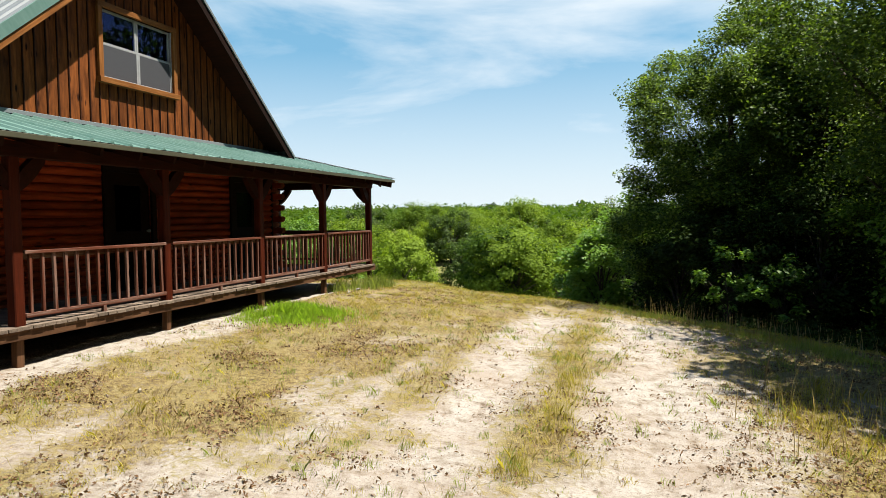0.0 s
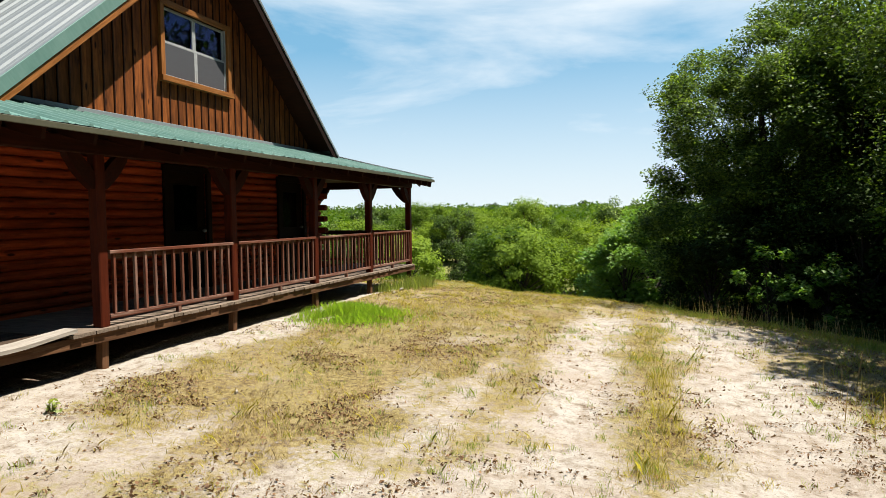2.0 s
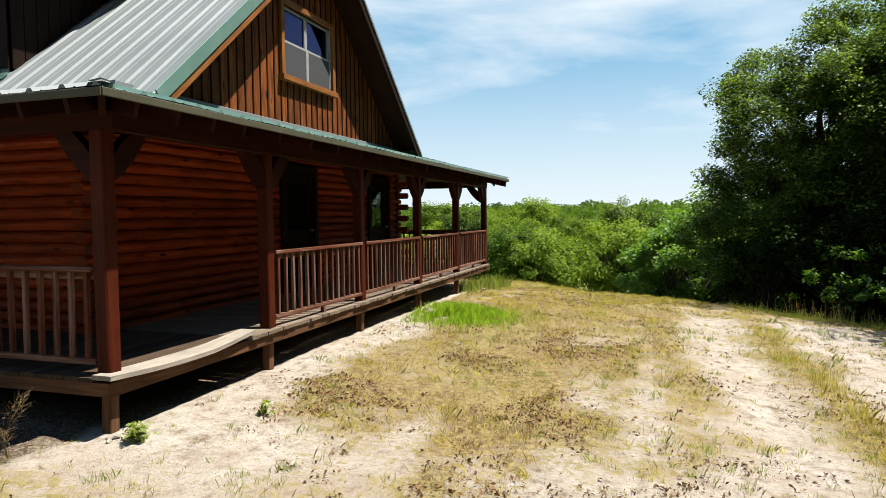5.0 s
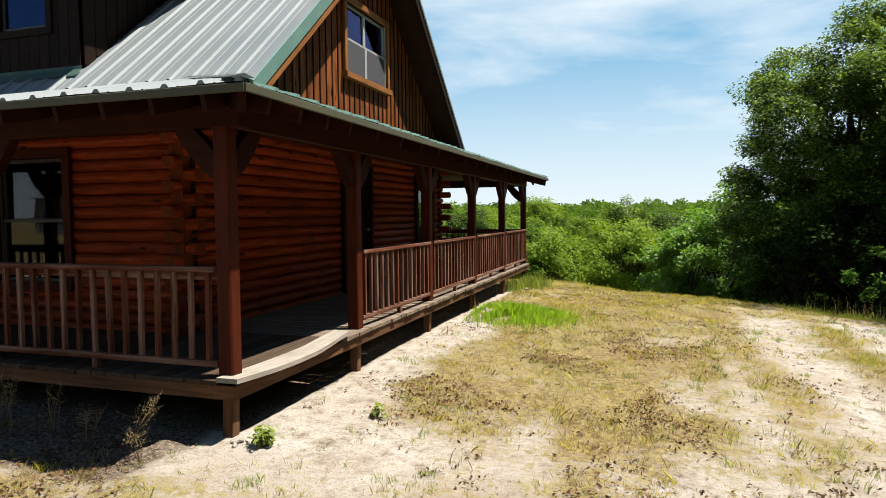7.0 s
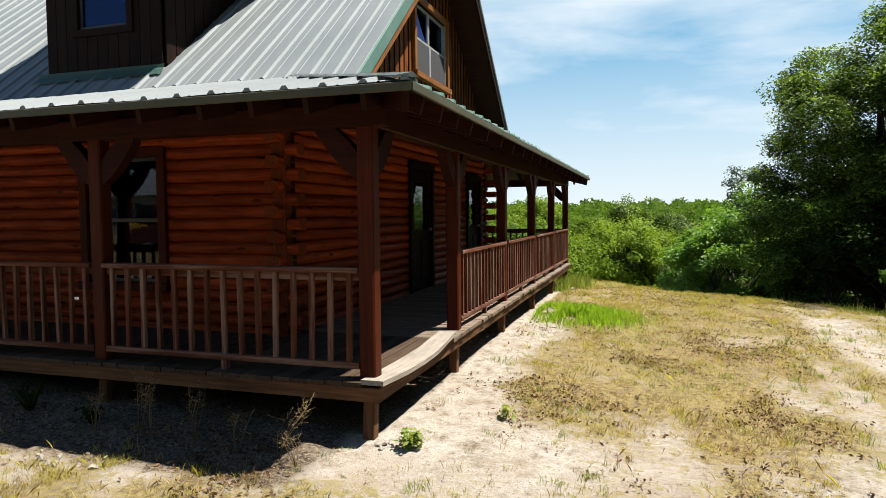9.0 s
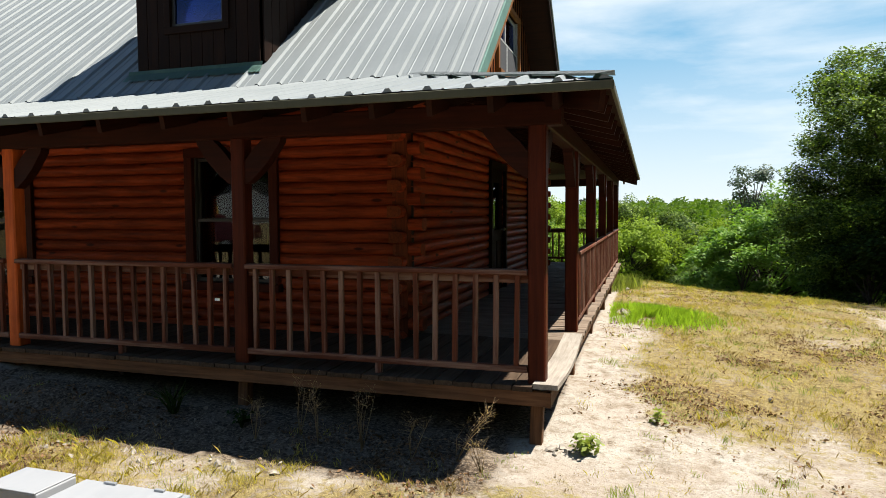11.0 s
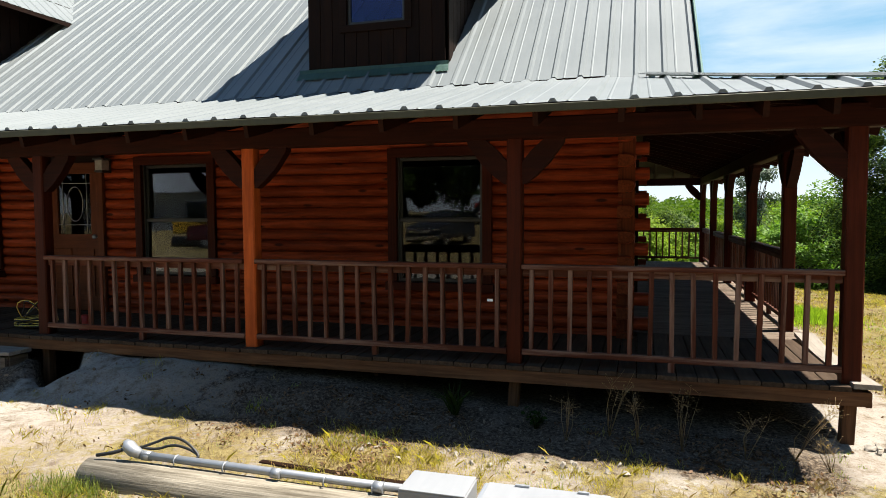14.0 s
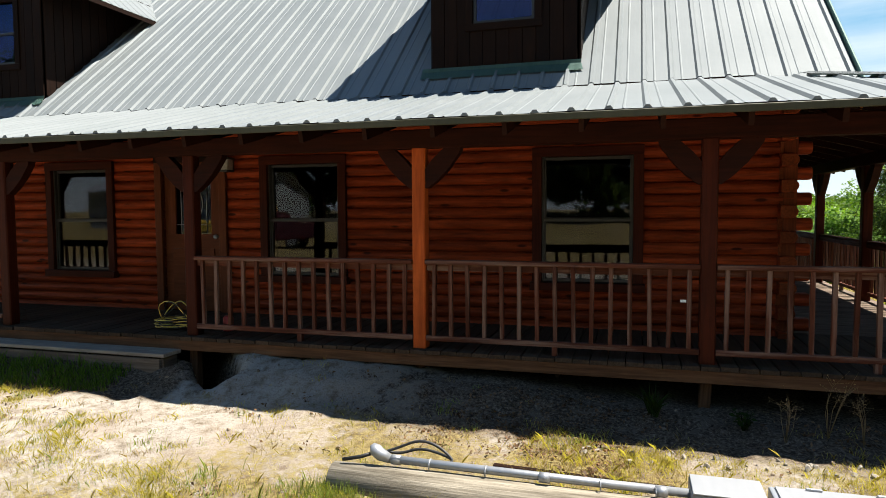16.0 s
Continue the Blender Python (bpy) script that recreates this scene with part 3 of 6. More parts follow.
def log_mesh(L):
    """A milled log along local x: rounded outer face towards -y."""
    h = COURSE / 2
    prof = [(-0.000, -h), (-0.030, -h * 0.80), (-0.050, -h * 0.38), (-0.056, 0.05 * h), (-0.049, h * 0.45), (-0.028, h * 0.84), (0.0, h)]
    back = [(0.10, h), (0.10, -h)]
    ring = prof + back
    xs = [-L / 2, -L / 2 + 0.012, L / 2 - 0.012, L / 2]
    n = len(ring)
    vs, fs, mi = [], [], []
    for i, x in enumerate(xs):
        k = 0.9 if i in (0, 3) else 1.0
        vs += [(x, (y + 0.0) * k if y < 0 else y, z * k) for y, z in ring]
    for s in range(3):
        for i in range(n):
            fs.append((s * n + i, s * n + (i + 1) % n, (s + 1) * n + (i + 1) % n, (s + 1) * n + i)), mi.append(0)
    fs += [tuple(range(n - 1, -1, -1)), tuple(range(3 * n, 4 * n))]
    mi += [1, 1]
    return mesh("log", vs, fs, [LOG, LOG_END], index=mi)


def spans(lo, hi, z, holes):
    cuts, at = [], lo
    for a, b_, c, d in sorted(holes):
        if c - 0.10 < z < d + 0.12:
            cuts.append((at, a - 0.02))
            at = b_ + 0.02
    cuts.append((at, hi))
    return [c for c in cuts if c[1] - c[0] > 0.05]


front_wall = wall_back("front_wall", LEFT_X, SIDE_X, 0.2, 3.0, FRONT_HOLES, lambda bm, a, b_, c, d: box_bm(bm, a, FRONT_Y + 0.105, c, b_, FRONT_Y + 0.2, d))
side_wall = wall_back("side_wall", FRONT_Y + 0.2, BACK_Y, 0.2, 3.0, SIDE_HOLES, lambda bm, a, b_, c, d: box_bm(bm, SIDE_X - 0.2, a, c, SIDE_X - 0.105, b_, d))
back_wall = wall_back("back_wall", LEFT_X, SIDE_X, 0.2, 3.0, [], lambda bm, a, b_, c, d: box_bm(bm, a, BACK_Y - 0.2, c, b_, BACK_Y - 0.105, d))
wall_back("left_wall", FRONT_Y, BACK_Y, 0.2, 5.5, [], lambda bm, a, b_, c, d: box_bm(bm, LEFT_X - 0.1, a, c, LEFT_X, b_, d))
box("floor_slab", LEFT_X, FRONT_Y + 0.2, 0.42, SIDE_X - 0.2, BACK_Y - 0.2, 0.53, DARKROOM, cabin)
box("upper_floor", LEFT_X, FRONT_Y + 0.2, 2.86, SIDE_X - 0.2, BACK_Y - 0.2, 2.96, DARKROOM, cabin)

rng = random.Random(3)
courses = int(round((WALL_TOP - LOG_BASE) / COURSE))
for i in range(courses):
    z = LOG_BASE + COURSE * (i + 0.5)
    tip = 0.145 if i % 2 else 0.0
    for a, b_ in spans(LEFT_X, SIDE_X, z, FRONT_HOLES):
        end = b_ + (tip + rng.uniform(-0.012, 0.012) if b_ == SIDE_X and tip else (-0.03 if b_ == SIDE_X else 0))
        place("log", log_mesh(end - a), front_wall, pose((a + end) / 2, FRONT_Y + 0.056 + rng.uniform(-0.006, 0.006), z))
    tip = 0.0 if i % 2 else 0.115
    for a, b_ in spans(FRONT_Y, BACK_Y, z, SIDE_HOLES):
        s = a - (tip + rng.uniform(-0.012, 0.012)) if a == FRONT_Y and tip else a
        e = b_ + (tip if b_ == BACK_Y and tip else 0)
        place("log", log_mesh(e - s), side_wall, pose(SIDE_X - 0.056 + rng.uniform(-0.005, 0.005), (s + e) / 2, z, 0, 0, 90))
    tip = 0.22 if i % 2 else 0.0
    place("log", log_mesh(6.0 + tip), back_wall, pose(SIDE_X - 3.0 + tip / 2, BACK_Y - 0.056, z, 0, 0, 180))
bar("corner_core", (SIDE_X - 0.058, FRONT_Y + 0.058, 0.50), (SIDE_X - 0.058, FRONT_Y + 0.058, WALL_TOP), 0.125, 0.125, LOG_END, front_wall, up=(0, 1, 0))


# ---- metal roofs ----
def ribbed(name, parent, u0, u1, lo, hi, spot, mat, pitch=0.285, per=3, lift=0.026, seams=()):
    """Ribbed metal panels side by side along u; lo and hi give the ends of each line up the slope, spot(u, v, lift) the place in the world."""
    prof = [(0.0, 0), (0.055, 0), (0.075, 1), (0.105, 1), (0.125, 0), (0.185, 0), (0.193, 0.18), (0.203, 0.18), (0.211, 0)]
    count = int(math.ceil((u1 - u0) / (pitch * per)))
    for k in range(count):
        a = u0 + k * pitch * per
        us = [(a + j * pitch + s * pitch / 0.285, r) for j in range(per) for s, r in prof] + [(a + per * pitch + 0.004, 0)]
        us = [(u, r) for u, r in us if u <= u1]
        kinks = [u for u in seams if us and us[0][0] < u < us[-1][0]]
        us = sorted(us + [(u, 0) for u in kinks])
        if us and us[-1][0] < u1 and k == count - 1:
            us.append((u1, 0))
        vs, fs = [], []
        ok = []
        for u, r in us:
            v0, v1 = lo(u), hi(u)
            v1 = max(v1, v0 + 0.002)
            vs += [spot(u, v0 + (v1 - v0) * f, r * lift + 0.003 * math.sin(5 * u + 3 * f)) for f in (0, 0.5, 1)]
            ok.append(v1 - v0 > 0.003)
        for i in range(len(us) - 1):
            if ok[i] or ok[i + 1]:
                for s in (0, 1):
                    fs.append((3 * i + s, 3 * i + 3 + s, 3 * i + 4 + s, 3 * i + 1 + s))
        # folded lips closing the rib ends
        for i in range(len(us) - 3):
            if us[i][1] == 0 and us[i + 1][1] == 1 and us[i + 2][1] == 1 and us[i + 3][1] == 0 and ok[i] and ok[i + 3]:
                fs.append((3 * i, 3 * i + 3, 3 * i + 6, 3 * i + 9))
        if fs:
            place(name, mesh(name, vs, fs, mat), parent)


porch_roof = thing("porch_roof", (0, 0, 2.4), "ribbed metal porch roof on exposed wooden rafters", "roof")
fr = lambda u, v, l: (u, EAVE_Y + v, EAVE_Z + PORCH_SLOPE * v + l)
sd = lambda u, v, l: (EAVE_X - v, u, EAVE_Z + PORCH_SLOPE * v + l)
HIP_X = EAVE_X - (BREAK_Y - EAVE_Y)
ribbed("roof_panel", porch_roof, LEFT_X - 0.3, EAVE_X, lambda u: 0.0, lambda u: min(BREAK_Y - EAVE_Y, EAVE_X - u), fr, ROOF, seams=(HIP_X,))
WALL_V = EAVE_X - GABLE_X
ribbed("roof_panel", porch_roof, EAVE_Y, EAVE_BACK, lambda u: 0.0, lambda u: min(WALL_V, u - EAVE_Y, EAVE_BACK - u), sd, GREEN, seams=(EAVE_Y + WALL_V, EAVE_BACK - WALL_V))
bk = lambda u, v, l: (u, EAVE_BACK - v, EAVE_Z + PORCH_SLOPE * v + l)
ribbed("roof_panel", porch_roof, -7.0, EAVE_X, lambda u: 0.0, lambda u: min(EAVE_BACK - BREAK_BACK, EAVE_X - u), bk, ROOF, seams=(HIP_X,))

# underside boards of the porch roof, one sloping slab a side
def slab(name, pts, thick, mat, parent):
    n = len(pts)
    vs = [tuple(p) for p in pts] + [(p[0], p[1], p[2] - thick) for p in pts]
    fs = [tuple(range(n)), tuple(range(2 * n - 1, n - 1, -1))] + [(i, n + i, n + (i + 1) % n, (i + 1) % n) for i in range(n)]
    return place(name, mesh(name, vs, fs, mat), parent)


D = 0.012
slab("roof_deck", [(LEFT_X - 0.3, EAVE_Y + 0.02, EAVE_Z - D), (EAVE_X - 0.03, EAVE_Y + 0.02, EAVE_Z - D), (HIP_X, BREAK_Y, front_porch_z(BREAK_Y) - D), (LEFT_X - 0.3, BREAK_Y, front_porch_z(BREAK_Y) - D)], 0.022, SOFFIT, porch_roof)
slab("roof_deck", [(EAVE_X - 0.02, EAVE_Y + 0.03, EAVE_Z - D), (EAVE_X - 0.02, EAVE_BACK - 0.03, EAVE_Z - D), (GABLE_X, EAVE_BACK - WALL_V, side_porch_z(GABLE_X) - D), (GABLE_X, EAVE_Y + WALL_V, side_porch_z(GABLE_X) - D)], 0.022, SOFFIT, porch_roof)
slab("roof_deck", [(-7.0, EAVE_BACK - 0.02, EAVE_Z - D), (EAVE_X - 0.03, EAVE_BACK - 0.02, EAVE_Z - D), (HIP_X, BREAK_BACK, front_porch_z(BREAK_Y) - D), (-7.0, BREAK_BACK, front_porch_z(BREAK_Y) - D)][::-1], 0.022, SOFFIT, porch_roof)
for p0, p1 in (((LEFT_X - 0.3, EAVE_Y, 0), (EAVE_X, EAVE_Y, 0)), ((EAVE_X, EAVE_Y, 0), (EAVE_X, EAVE_BACK, 0)), ((EAVE_X, EAVE_BACK, 0), (-7.0, EAVE_BACK, 0))):
    bar("eave_trim", (p0[0], p0[1], EAVE_Z - 0.036), (p1[0], p1[1], EAVE_Z - 0.036), 0.022, 0.056, EAVE, porch_roof, label="olive metal eave trim")
x = LEFT_X
while x < -1.2:
    hi_ = min(FRONT_Y + 0.05, EAVE_Y + (EAVE_X - x))
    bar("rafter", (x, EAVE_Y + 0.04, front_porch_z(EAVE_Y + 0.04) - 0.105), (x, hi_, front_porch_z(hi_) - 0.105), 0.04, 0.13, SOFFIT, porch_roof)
    x += 0.61
y = 1.75
while y < 9.9:
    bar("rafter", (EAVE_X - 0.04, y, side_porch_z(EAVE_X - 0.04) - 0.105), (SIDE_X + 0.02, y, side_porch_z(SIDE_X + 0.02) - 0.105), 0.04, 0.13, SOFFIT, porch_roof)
    y += 0.61
for cx, cy, sy in ((EAVE_X, EAVE_Y, 1), (EAVE_X, EAVE_BACK, -1)):
    bar("hip_rafter", (cx - 0.06, cy + 0.06 * sy, EAVE_Z - 0.11), (cx - 1.95, cy + 1.95 * sy, EAVE_Z + 1.95 * PORCH_SLOPE - 0.11), 0.045, 0.15, SOFFIT, porch_roof)
    for k in range(4):
        f = 0.35 + 0.42 * k
        bar("jack_rafter", (cx - f, cy + 0.05 * sy, EAVE_Z - 0.105), (cx - f, cy + (f - 0.03) * sy, EAVE_Z + PORCH_SLOPE * f - 0.115), 0.04, 0.12, SOFFIT, porch_roof)
        bar("jack_rafter", (cx - 0.05, cy + f * sy, EAVE_Z - 0.105), (cx - f + 0.03, cy + f * sy, EAVE_Z + PORCH_SLOPE * f - 0.115), 0.04, 0.12, SOFFIT, porch_roof)
    # folded hip cap
    bm = bmesh.new()
    L = 1.96
    prev = None
    for f in (0.0, 0.5, 1.0):
        c = Vector((cx + 0.015 - f * L, cy - 0.015 * sy + f * L * sy, EAVE_Z + PORCH_SLOPE * f * L + 0.045 + 0.006 * math.sin(9 * f)))
        o1, o2 = Vector((-0.11, 0, 0.0)), Vector((0, 0.11 * sy, 0.0))
        row = [bm.verts.new(c + o1 + Vector((0, 0, -0.012))), bm.verts.new(c), bm.verts.new(c + o2 + Vector((0, 0, -0.012)))]
        if prev:
            bm.faces.new((prev[0], prev[1], row[1], row[0]))
            bm.faces.new((prev[1], prev[2], row[2], row[1]))
        prev = row
    bmesh.ops.solidify(bm, geom=bm.faces[:], thickness=0.006)
    part("hip_cap", bm, ROOF, porch_roof, "folded pale metal hip cap")

main_roof = place("main_roof", None, cabin, pose(-7.5, RIDGE_Y, RIDGE_Z))
for sgn, mat in ((1, ROOF), (-1, ROOF)):
    yy = lambda v: BREAK_Y + v if sgn > 0 else BREAK_BACK - v
    spot = lambda u, v, l: (u, yy(v) - 0.55 * l * sgn, main_z(yy(v)) + 0.012 + l * 0.75)
    low = lambda u: 0.0 if u < HIP_X else (side_porch_z(u) - RIDGE_Z + ROOF_SLOPE * RIDGE_Y) / ROOF_SLOPE - BREAK_Y
    ribbed("roof_panel", main_roof, LEFT_X - 0.3, VERGE_X - 0.02, low, lambda u: RIDGE_Y - BREAK_Y, spot, mat, seams=(HIP_X,))
    a, b_ = (BREAK_Y, RIDGE_Y) if sgn > 0 else (BREAK_BACK, RIDGE_Y)
    s = [(LEFT_X - 0.3, a, main_z(a) - 0.004), (VERGE_X - 0.03, a, main_z(a) - 0.004), (VERGE_X - 0.03, b_, main_z(b_) - 0.004), (LEFT_X - 0.3, b_, main_z(b_) - 0.004)]
    slab("roof_deck", s if sgn > 0 else s[::-1], 0.09, SOFFIT, main_roof)
    vy = 1.70 if sgn > 0 else 2 * RIDGE_Y - 1.70
    if sgn > 0:
        bar("barge_board", (VERGE_X - 0.018, vy, main_z(vy) - 0.150), (VERGE_X - 0.018, RIDGE_Y, RIDGE_Z - 0.150), 0.025, 0.125, TRIMW, main_roof, label="stained barge board under the verge")
        bar("verge_trim", (VERGE_X + 0.004, vy, main_z(vy) - 0.016), (VERGE_X + 0.004, RIDGE_Y, RIDGE_Z - 0.016), 0.022, 0.150, GREEN, main_roof, label="upright green metal verge trim")
    else:
        bar("barge_board", (VERGE_X - 0.018, vy, main_z(vy) - 0.075), (VERGE_X - 0.018, RIDGE_Y, RIDGE_Z - 0.075), 0.025, 0.150, DARKW, main_roof, label="dark barge board under the verge")
        bar("verge_trim", (VERGE_X + 0.004, vy, main_z(vy) + 0.036), (VERGE_X + 0.004, RIDGE_Y, RIDGE_Z + 0.036), 0.022, 0.050, ROOF, main_roof, label="narrow grey metal verge trim")
bar("ridge_cap", (LEFT_X - 0.3, RIDGE_Y, RIDGE_Z + 0.03), (VERGE_X, RIDGE_Y, RIDGE_Z + 0.03), 0.3, 0.03, ROOF, main_roof)

# gable wall: vertical boards with narrow battens
gable_wall = place("gable_wall", None, cabin, pose(GABLE_X, RIDGE_Y, 3.1))
WIN = (4.87, 6.39, 3.85, 4.90)
bm = bmesh.new()
for a, b_, c, d in ((1.75, WIN[0], 2.9, 0), (WIN[1], 9.5, 2.9, 0), (WIN[0], WIN[1], 2.9, WIN[2]), (WIN[0], WIN[1], WIN[3], 0)):
    ys = [a, b_] + ([RIDGE_Y] if a < RIDGE_Y < b_ else [])
    ys.sort()
    tops = [(q, d or max(main_z(q) - 0.09, c + 0.01)) for q in ys]
    loop = [(a, c)] + [(b_, c)] + tops[::-1]
    f0 = bm.faces.new([bm.verts.new((GABLE_X - 0.03, q, z)) for q, z in loop])
    r = bmesh.ops.extrude_face_region(bm, geom=[f0])
    bmesh.ops.translate(bm, verts=[v for v in r["geom"] if isinstance(v, bmesh.types.BMVert)], vec=(-0.1, 0, 0))
part("gable_sheathing", bm, DARKW, gable_wall)
q, k = 1.85, 0
while q < 9.42:
    top = main_z(q) - 0.07
    for c, d in (((3.06, WIN[2] - 0.03), (WIN[3] + 0.03, top)) if WIN[0] - 0.07 < q < WIN[1] + 0.07 else ((3.06, top),)):
        if d - c > 0.06:
            bar("siding_board", (GABLE_X - 0.017 + rng.uniform(-0.003, 0.003), q, c), (GABLE_X - 0.017, q, d), 0.172, 0.022, SIDING, gable_wall, up=(1, 0, 0))
    qb = q + 0.09
    for c, d in (((3.06, WIN[2] - 0.05), (WIN[3] + 0.05, main_z(qb) - 0.07)) if WIN[0] - 0.09 < qb < WIN[1] + 0.09 else ((3.06, main_z(qb) - 0.07),)):
        if d - c > 0.06:
            bar("batten", (GABLE_X + 0.002, qb, c), (GABLE_X + 0.002, qb, d), 0.022, 0.018, BATTEN, gable_wall, up=(1, 0, 0))
    q += 0.18
bar("wall_flashing", (GABLE_X + 0.02, 1.6, side_porch_z(GABLE_X) + 0.03), (GABLE_X + 0.02, 9.65, side_porch_z(GABLE_X) + 0.03), 0.06, 0.06, ROOF, porch_roof, label="pale metal flashing along the wall")


# ---- windows and doors; local x along the wall, -y outward, z up ----
def window(name, m, w, h, units, trim, sash, label, screen=False, tw=0.10, glass=GLASS):
    win = tagged(new(name), label, "window", kind="structure")
    win.matrix_basis = m
    P = lambda n, a, b_, ww, hh, mat, par, up=(0, 0, 1): bar(n, m @ Vector(a), m @ Vector(b_), ww, hh, mat, par, up=(m.to_3x3() @ Vector(up)))
    fr_ = place("window_frame", bar_mesh(w + 2 * tw, 0.05, tw, 0.004, trim), win, m @ pose(0, -0.02, h + tw / 2))
    for s in (-1, 1):
        P("frame_side", (s * (w / 2 + tw / 2), -0.018, -0.0), (s * (w / 2 + tw / 2), -0.018, h), tw, 0.05, trim, fr_, (0, 1, 0))
        P("jamb", (s * (w / 2 - 0.012), 0.06, 0), (s * (w / 2 - 0.012), 0.06, h), 0.02, 0.12, sash, fr_, (0, 1, 0))
    P("window_sill", (-w / 2 - tw - 0.02, -0.035, -0.045), (w / 2 + tw + 0.02, -0.035, -0.045), 0.09, 0.085, trim, win)
    uw = w / units
    for i in range(units):
        c = -w / 2 + uw * (i + 0.5)
        for j, (z0, z1, dy) in enumerate(((0.0, h * 0.51, 0.035), (h * 0.49, h, 0.06))):
            sa = P("sash", (c - uw / 2, dy, z0 + 0.018), (c + uw / 2, dy, z0 + 0.018), 0.035, 0.036, sash, win)
            P("sash_rail", (c - uw / 2, dy, z1 - 0.018), (c + uw / 2, dy, z1 - 0.018), 0.035, 0.036, sash, sa)
            for s in (-1, 1):
                P("stile", (c + s * (uw / 2 - 0.02), dy, z0 + 0.036), (c + s * (uw / 2 - 0.02), dy, z1 - 0.036), 0.04, 0.035, sash, sa, (0, 1, 0))
            pane = P("pane", (c - uw / 2 + 0.03, dy + 0.008, (z0 + z1) / 2), (c + uw / 2 - 0.03, dy + 0.008, (z0 + z1) / 2), 0.004, z1 - z0 - 0.05, glass, win)
            pane.visible_shadow = False
        if screen:
            P("insect_screen", (c - uw / 2 + 0.03, 0.02, h * 0.25), (c + uw / 2 - 0.03, 0.02, h * 0.25), 0.003, h * 0.52, SCREEN, win)
    return win


for i, k in enumerate((0, 2, 3)):
    a, b_, c, d = FRONT_HOLES[k]
    window(f"window_{i + 1}", pose((a + b_) / 2, FRONT_Y, c), b_ - a, d - c, 1, POST, DARKSASH, "dark double-hung window in a red-brown wooden frame")
a, b_, c, d = WIN
window("window_4", pose(GABLE_X + 0.01, (a + b_) / 2, c, 0, 0, 90), b_ - a, d - c, 2, TRIMW, VINYL, "twin grey double-hung gable window with wooden trim", True, 0.085, BLUEGLASS)


def door(name, m, w, h, glazed, label):
    dr = tagged(new(name), label, "door", kind="structure")
    dr.matrix_basis = m
    P = lambda n, a, b_, ww, hh, mat, par, up=(0, 0, 1): bar(n, m @ Vector(a), m @ Vector(b_), ww, hh, mat, par, up=(m.to_3x3() @ Vector(up)))
    P("door_frame", (-w / 2 - 0.1, -0.02, h + 0.05), (w / 2 + 0.1, -0.02, h + 0.05), 0.05, 0.1, DARKW, dr)
    for s in (-1, 1):
        P("door_casing", (s * (w / 2 + 0.05), -0.018, 0), (s * (w / 2 + 0.05), -0.018, h), 0.1, 0.05, DOORW if glazed else DARKW, dr, (0, 1, 0))
    g0, g1, gw = (0.98, h - 0.14, w * 0.62) if glazed else (0.95, h - 0.2, w * 0.6)
    DL = DOORW if glazed else DARKW
    sl = P("door_leaf", (-w / 2, 0.05, g0 / 2), (w / 2, 0.05, g0 / 2), 0.045, g0, DL, dr)
    P("top_rail", (-w / 2, 0.05, (g1 + h) / 2), (w / 2, 0.05, (g1 + h) / 2), 0.045, h - g1, DL, sl)
    for s in (-1, 1):
        P("stile", (s * (w / 2 + gw / 2) / 2, 0.05, g0), (s * (w / 2 + gw / 2) / 2, 0.05, g1), (w - gw) / 2, 0.045, DL, sl, (0, 1, 0))
        P("raised_panel", (s * w * 0.21 - w * 0.15, 0.022, g0 * 0.5), (s * w * 0.21 + w * 0.15, 0.022, g0 * 0.5), 0.02, g0 * 0.62, DL, sl)
    pane = P("pane", (-gw / 2, 0.05, (g0 + g1) / 2), (gw / 2, 0.05, (g0 + g1) / 2), 0.004, g1 - g0, GLASS, dr)
    pane.visible_shadow = False
    if glazed:
        # leaded lines round an oval
        bm = bmesh.new()
        ring = [m @ Vector((0.13 * math.cos(q_), 0.045, (g0 + g1) / 2 + 0.22 * math.sin(q_))) for q_ in np.linspace(0, 2 * math.pi, 25)]
        tube_bm(bm, ring, 0.005, 5, False)
        for s in (-0.19, 0.19):
            tube_bm(bm, [m @ Vector((s, 0.045, g0)), m @ Vector((s, 0.045, g1))], 0.005, 5)
        for zz in (g0 + 0.12, g1 - 0.12):
            tube_bm(bm, [m @ Vector((-gw / 2, 0.045, zz)), m @ Vector((gw / 2, 0.045, zz))], 0.005, 5)
        part("leading", bm, GALV, dr, "lead lines in the door glass")
    bm = bmesh.new()
    bmesh.ops.create_uvsphere(bm, u_segments=10, v_segments=8, radius=0.03, matrix=m @ pose(w / 2 - 0.07, -0.02, 0.95))
    tube_bm(bm, [m @ Vector((w / 2 - 0.07, -0.02, 0.95)), m @ Vector((w / 2 - 0.07, 0.04, 0.95))], 0.012, 8)
    part("door_knob", bm, GALV, dr, "brushed metal door knob")
    return dr


a, b_, c, d = FRONT_HOLES[1]
door("door_1", pose((a + b_) / 2, FRONT_Y, c), b_ - a, d - c, True, "stained wooden front door with a leaded glass panel")
for i, (a, b_, c, d) in enumerate(SIDE_HOLES):
    door(f"door_{i + 2}", pose(SIDE_X, (a + b_) / 2, c, 0, 0, 90), b_ - a, d - c, False, "dark wooden side door with a glass upper half")


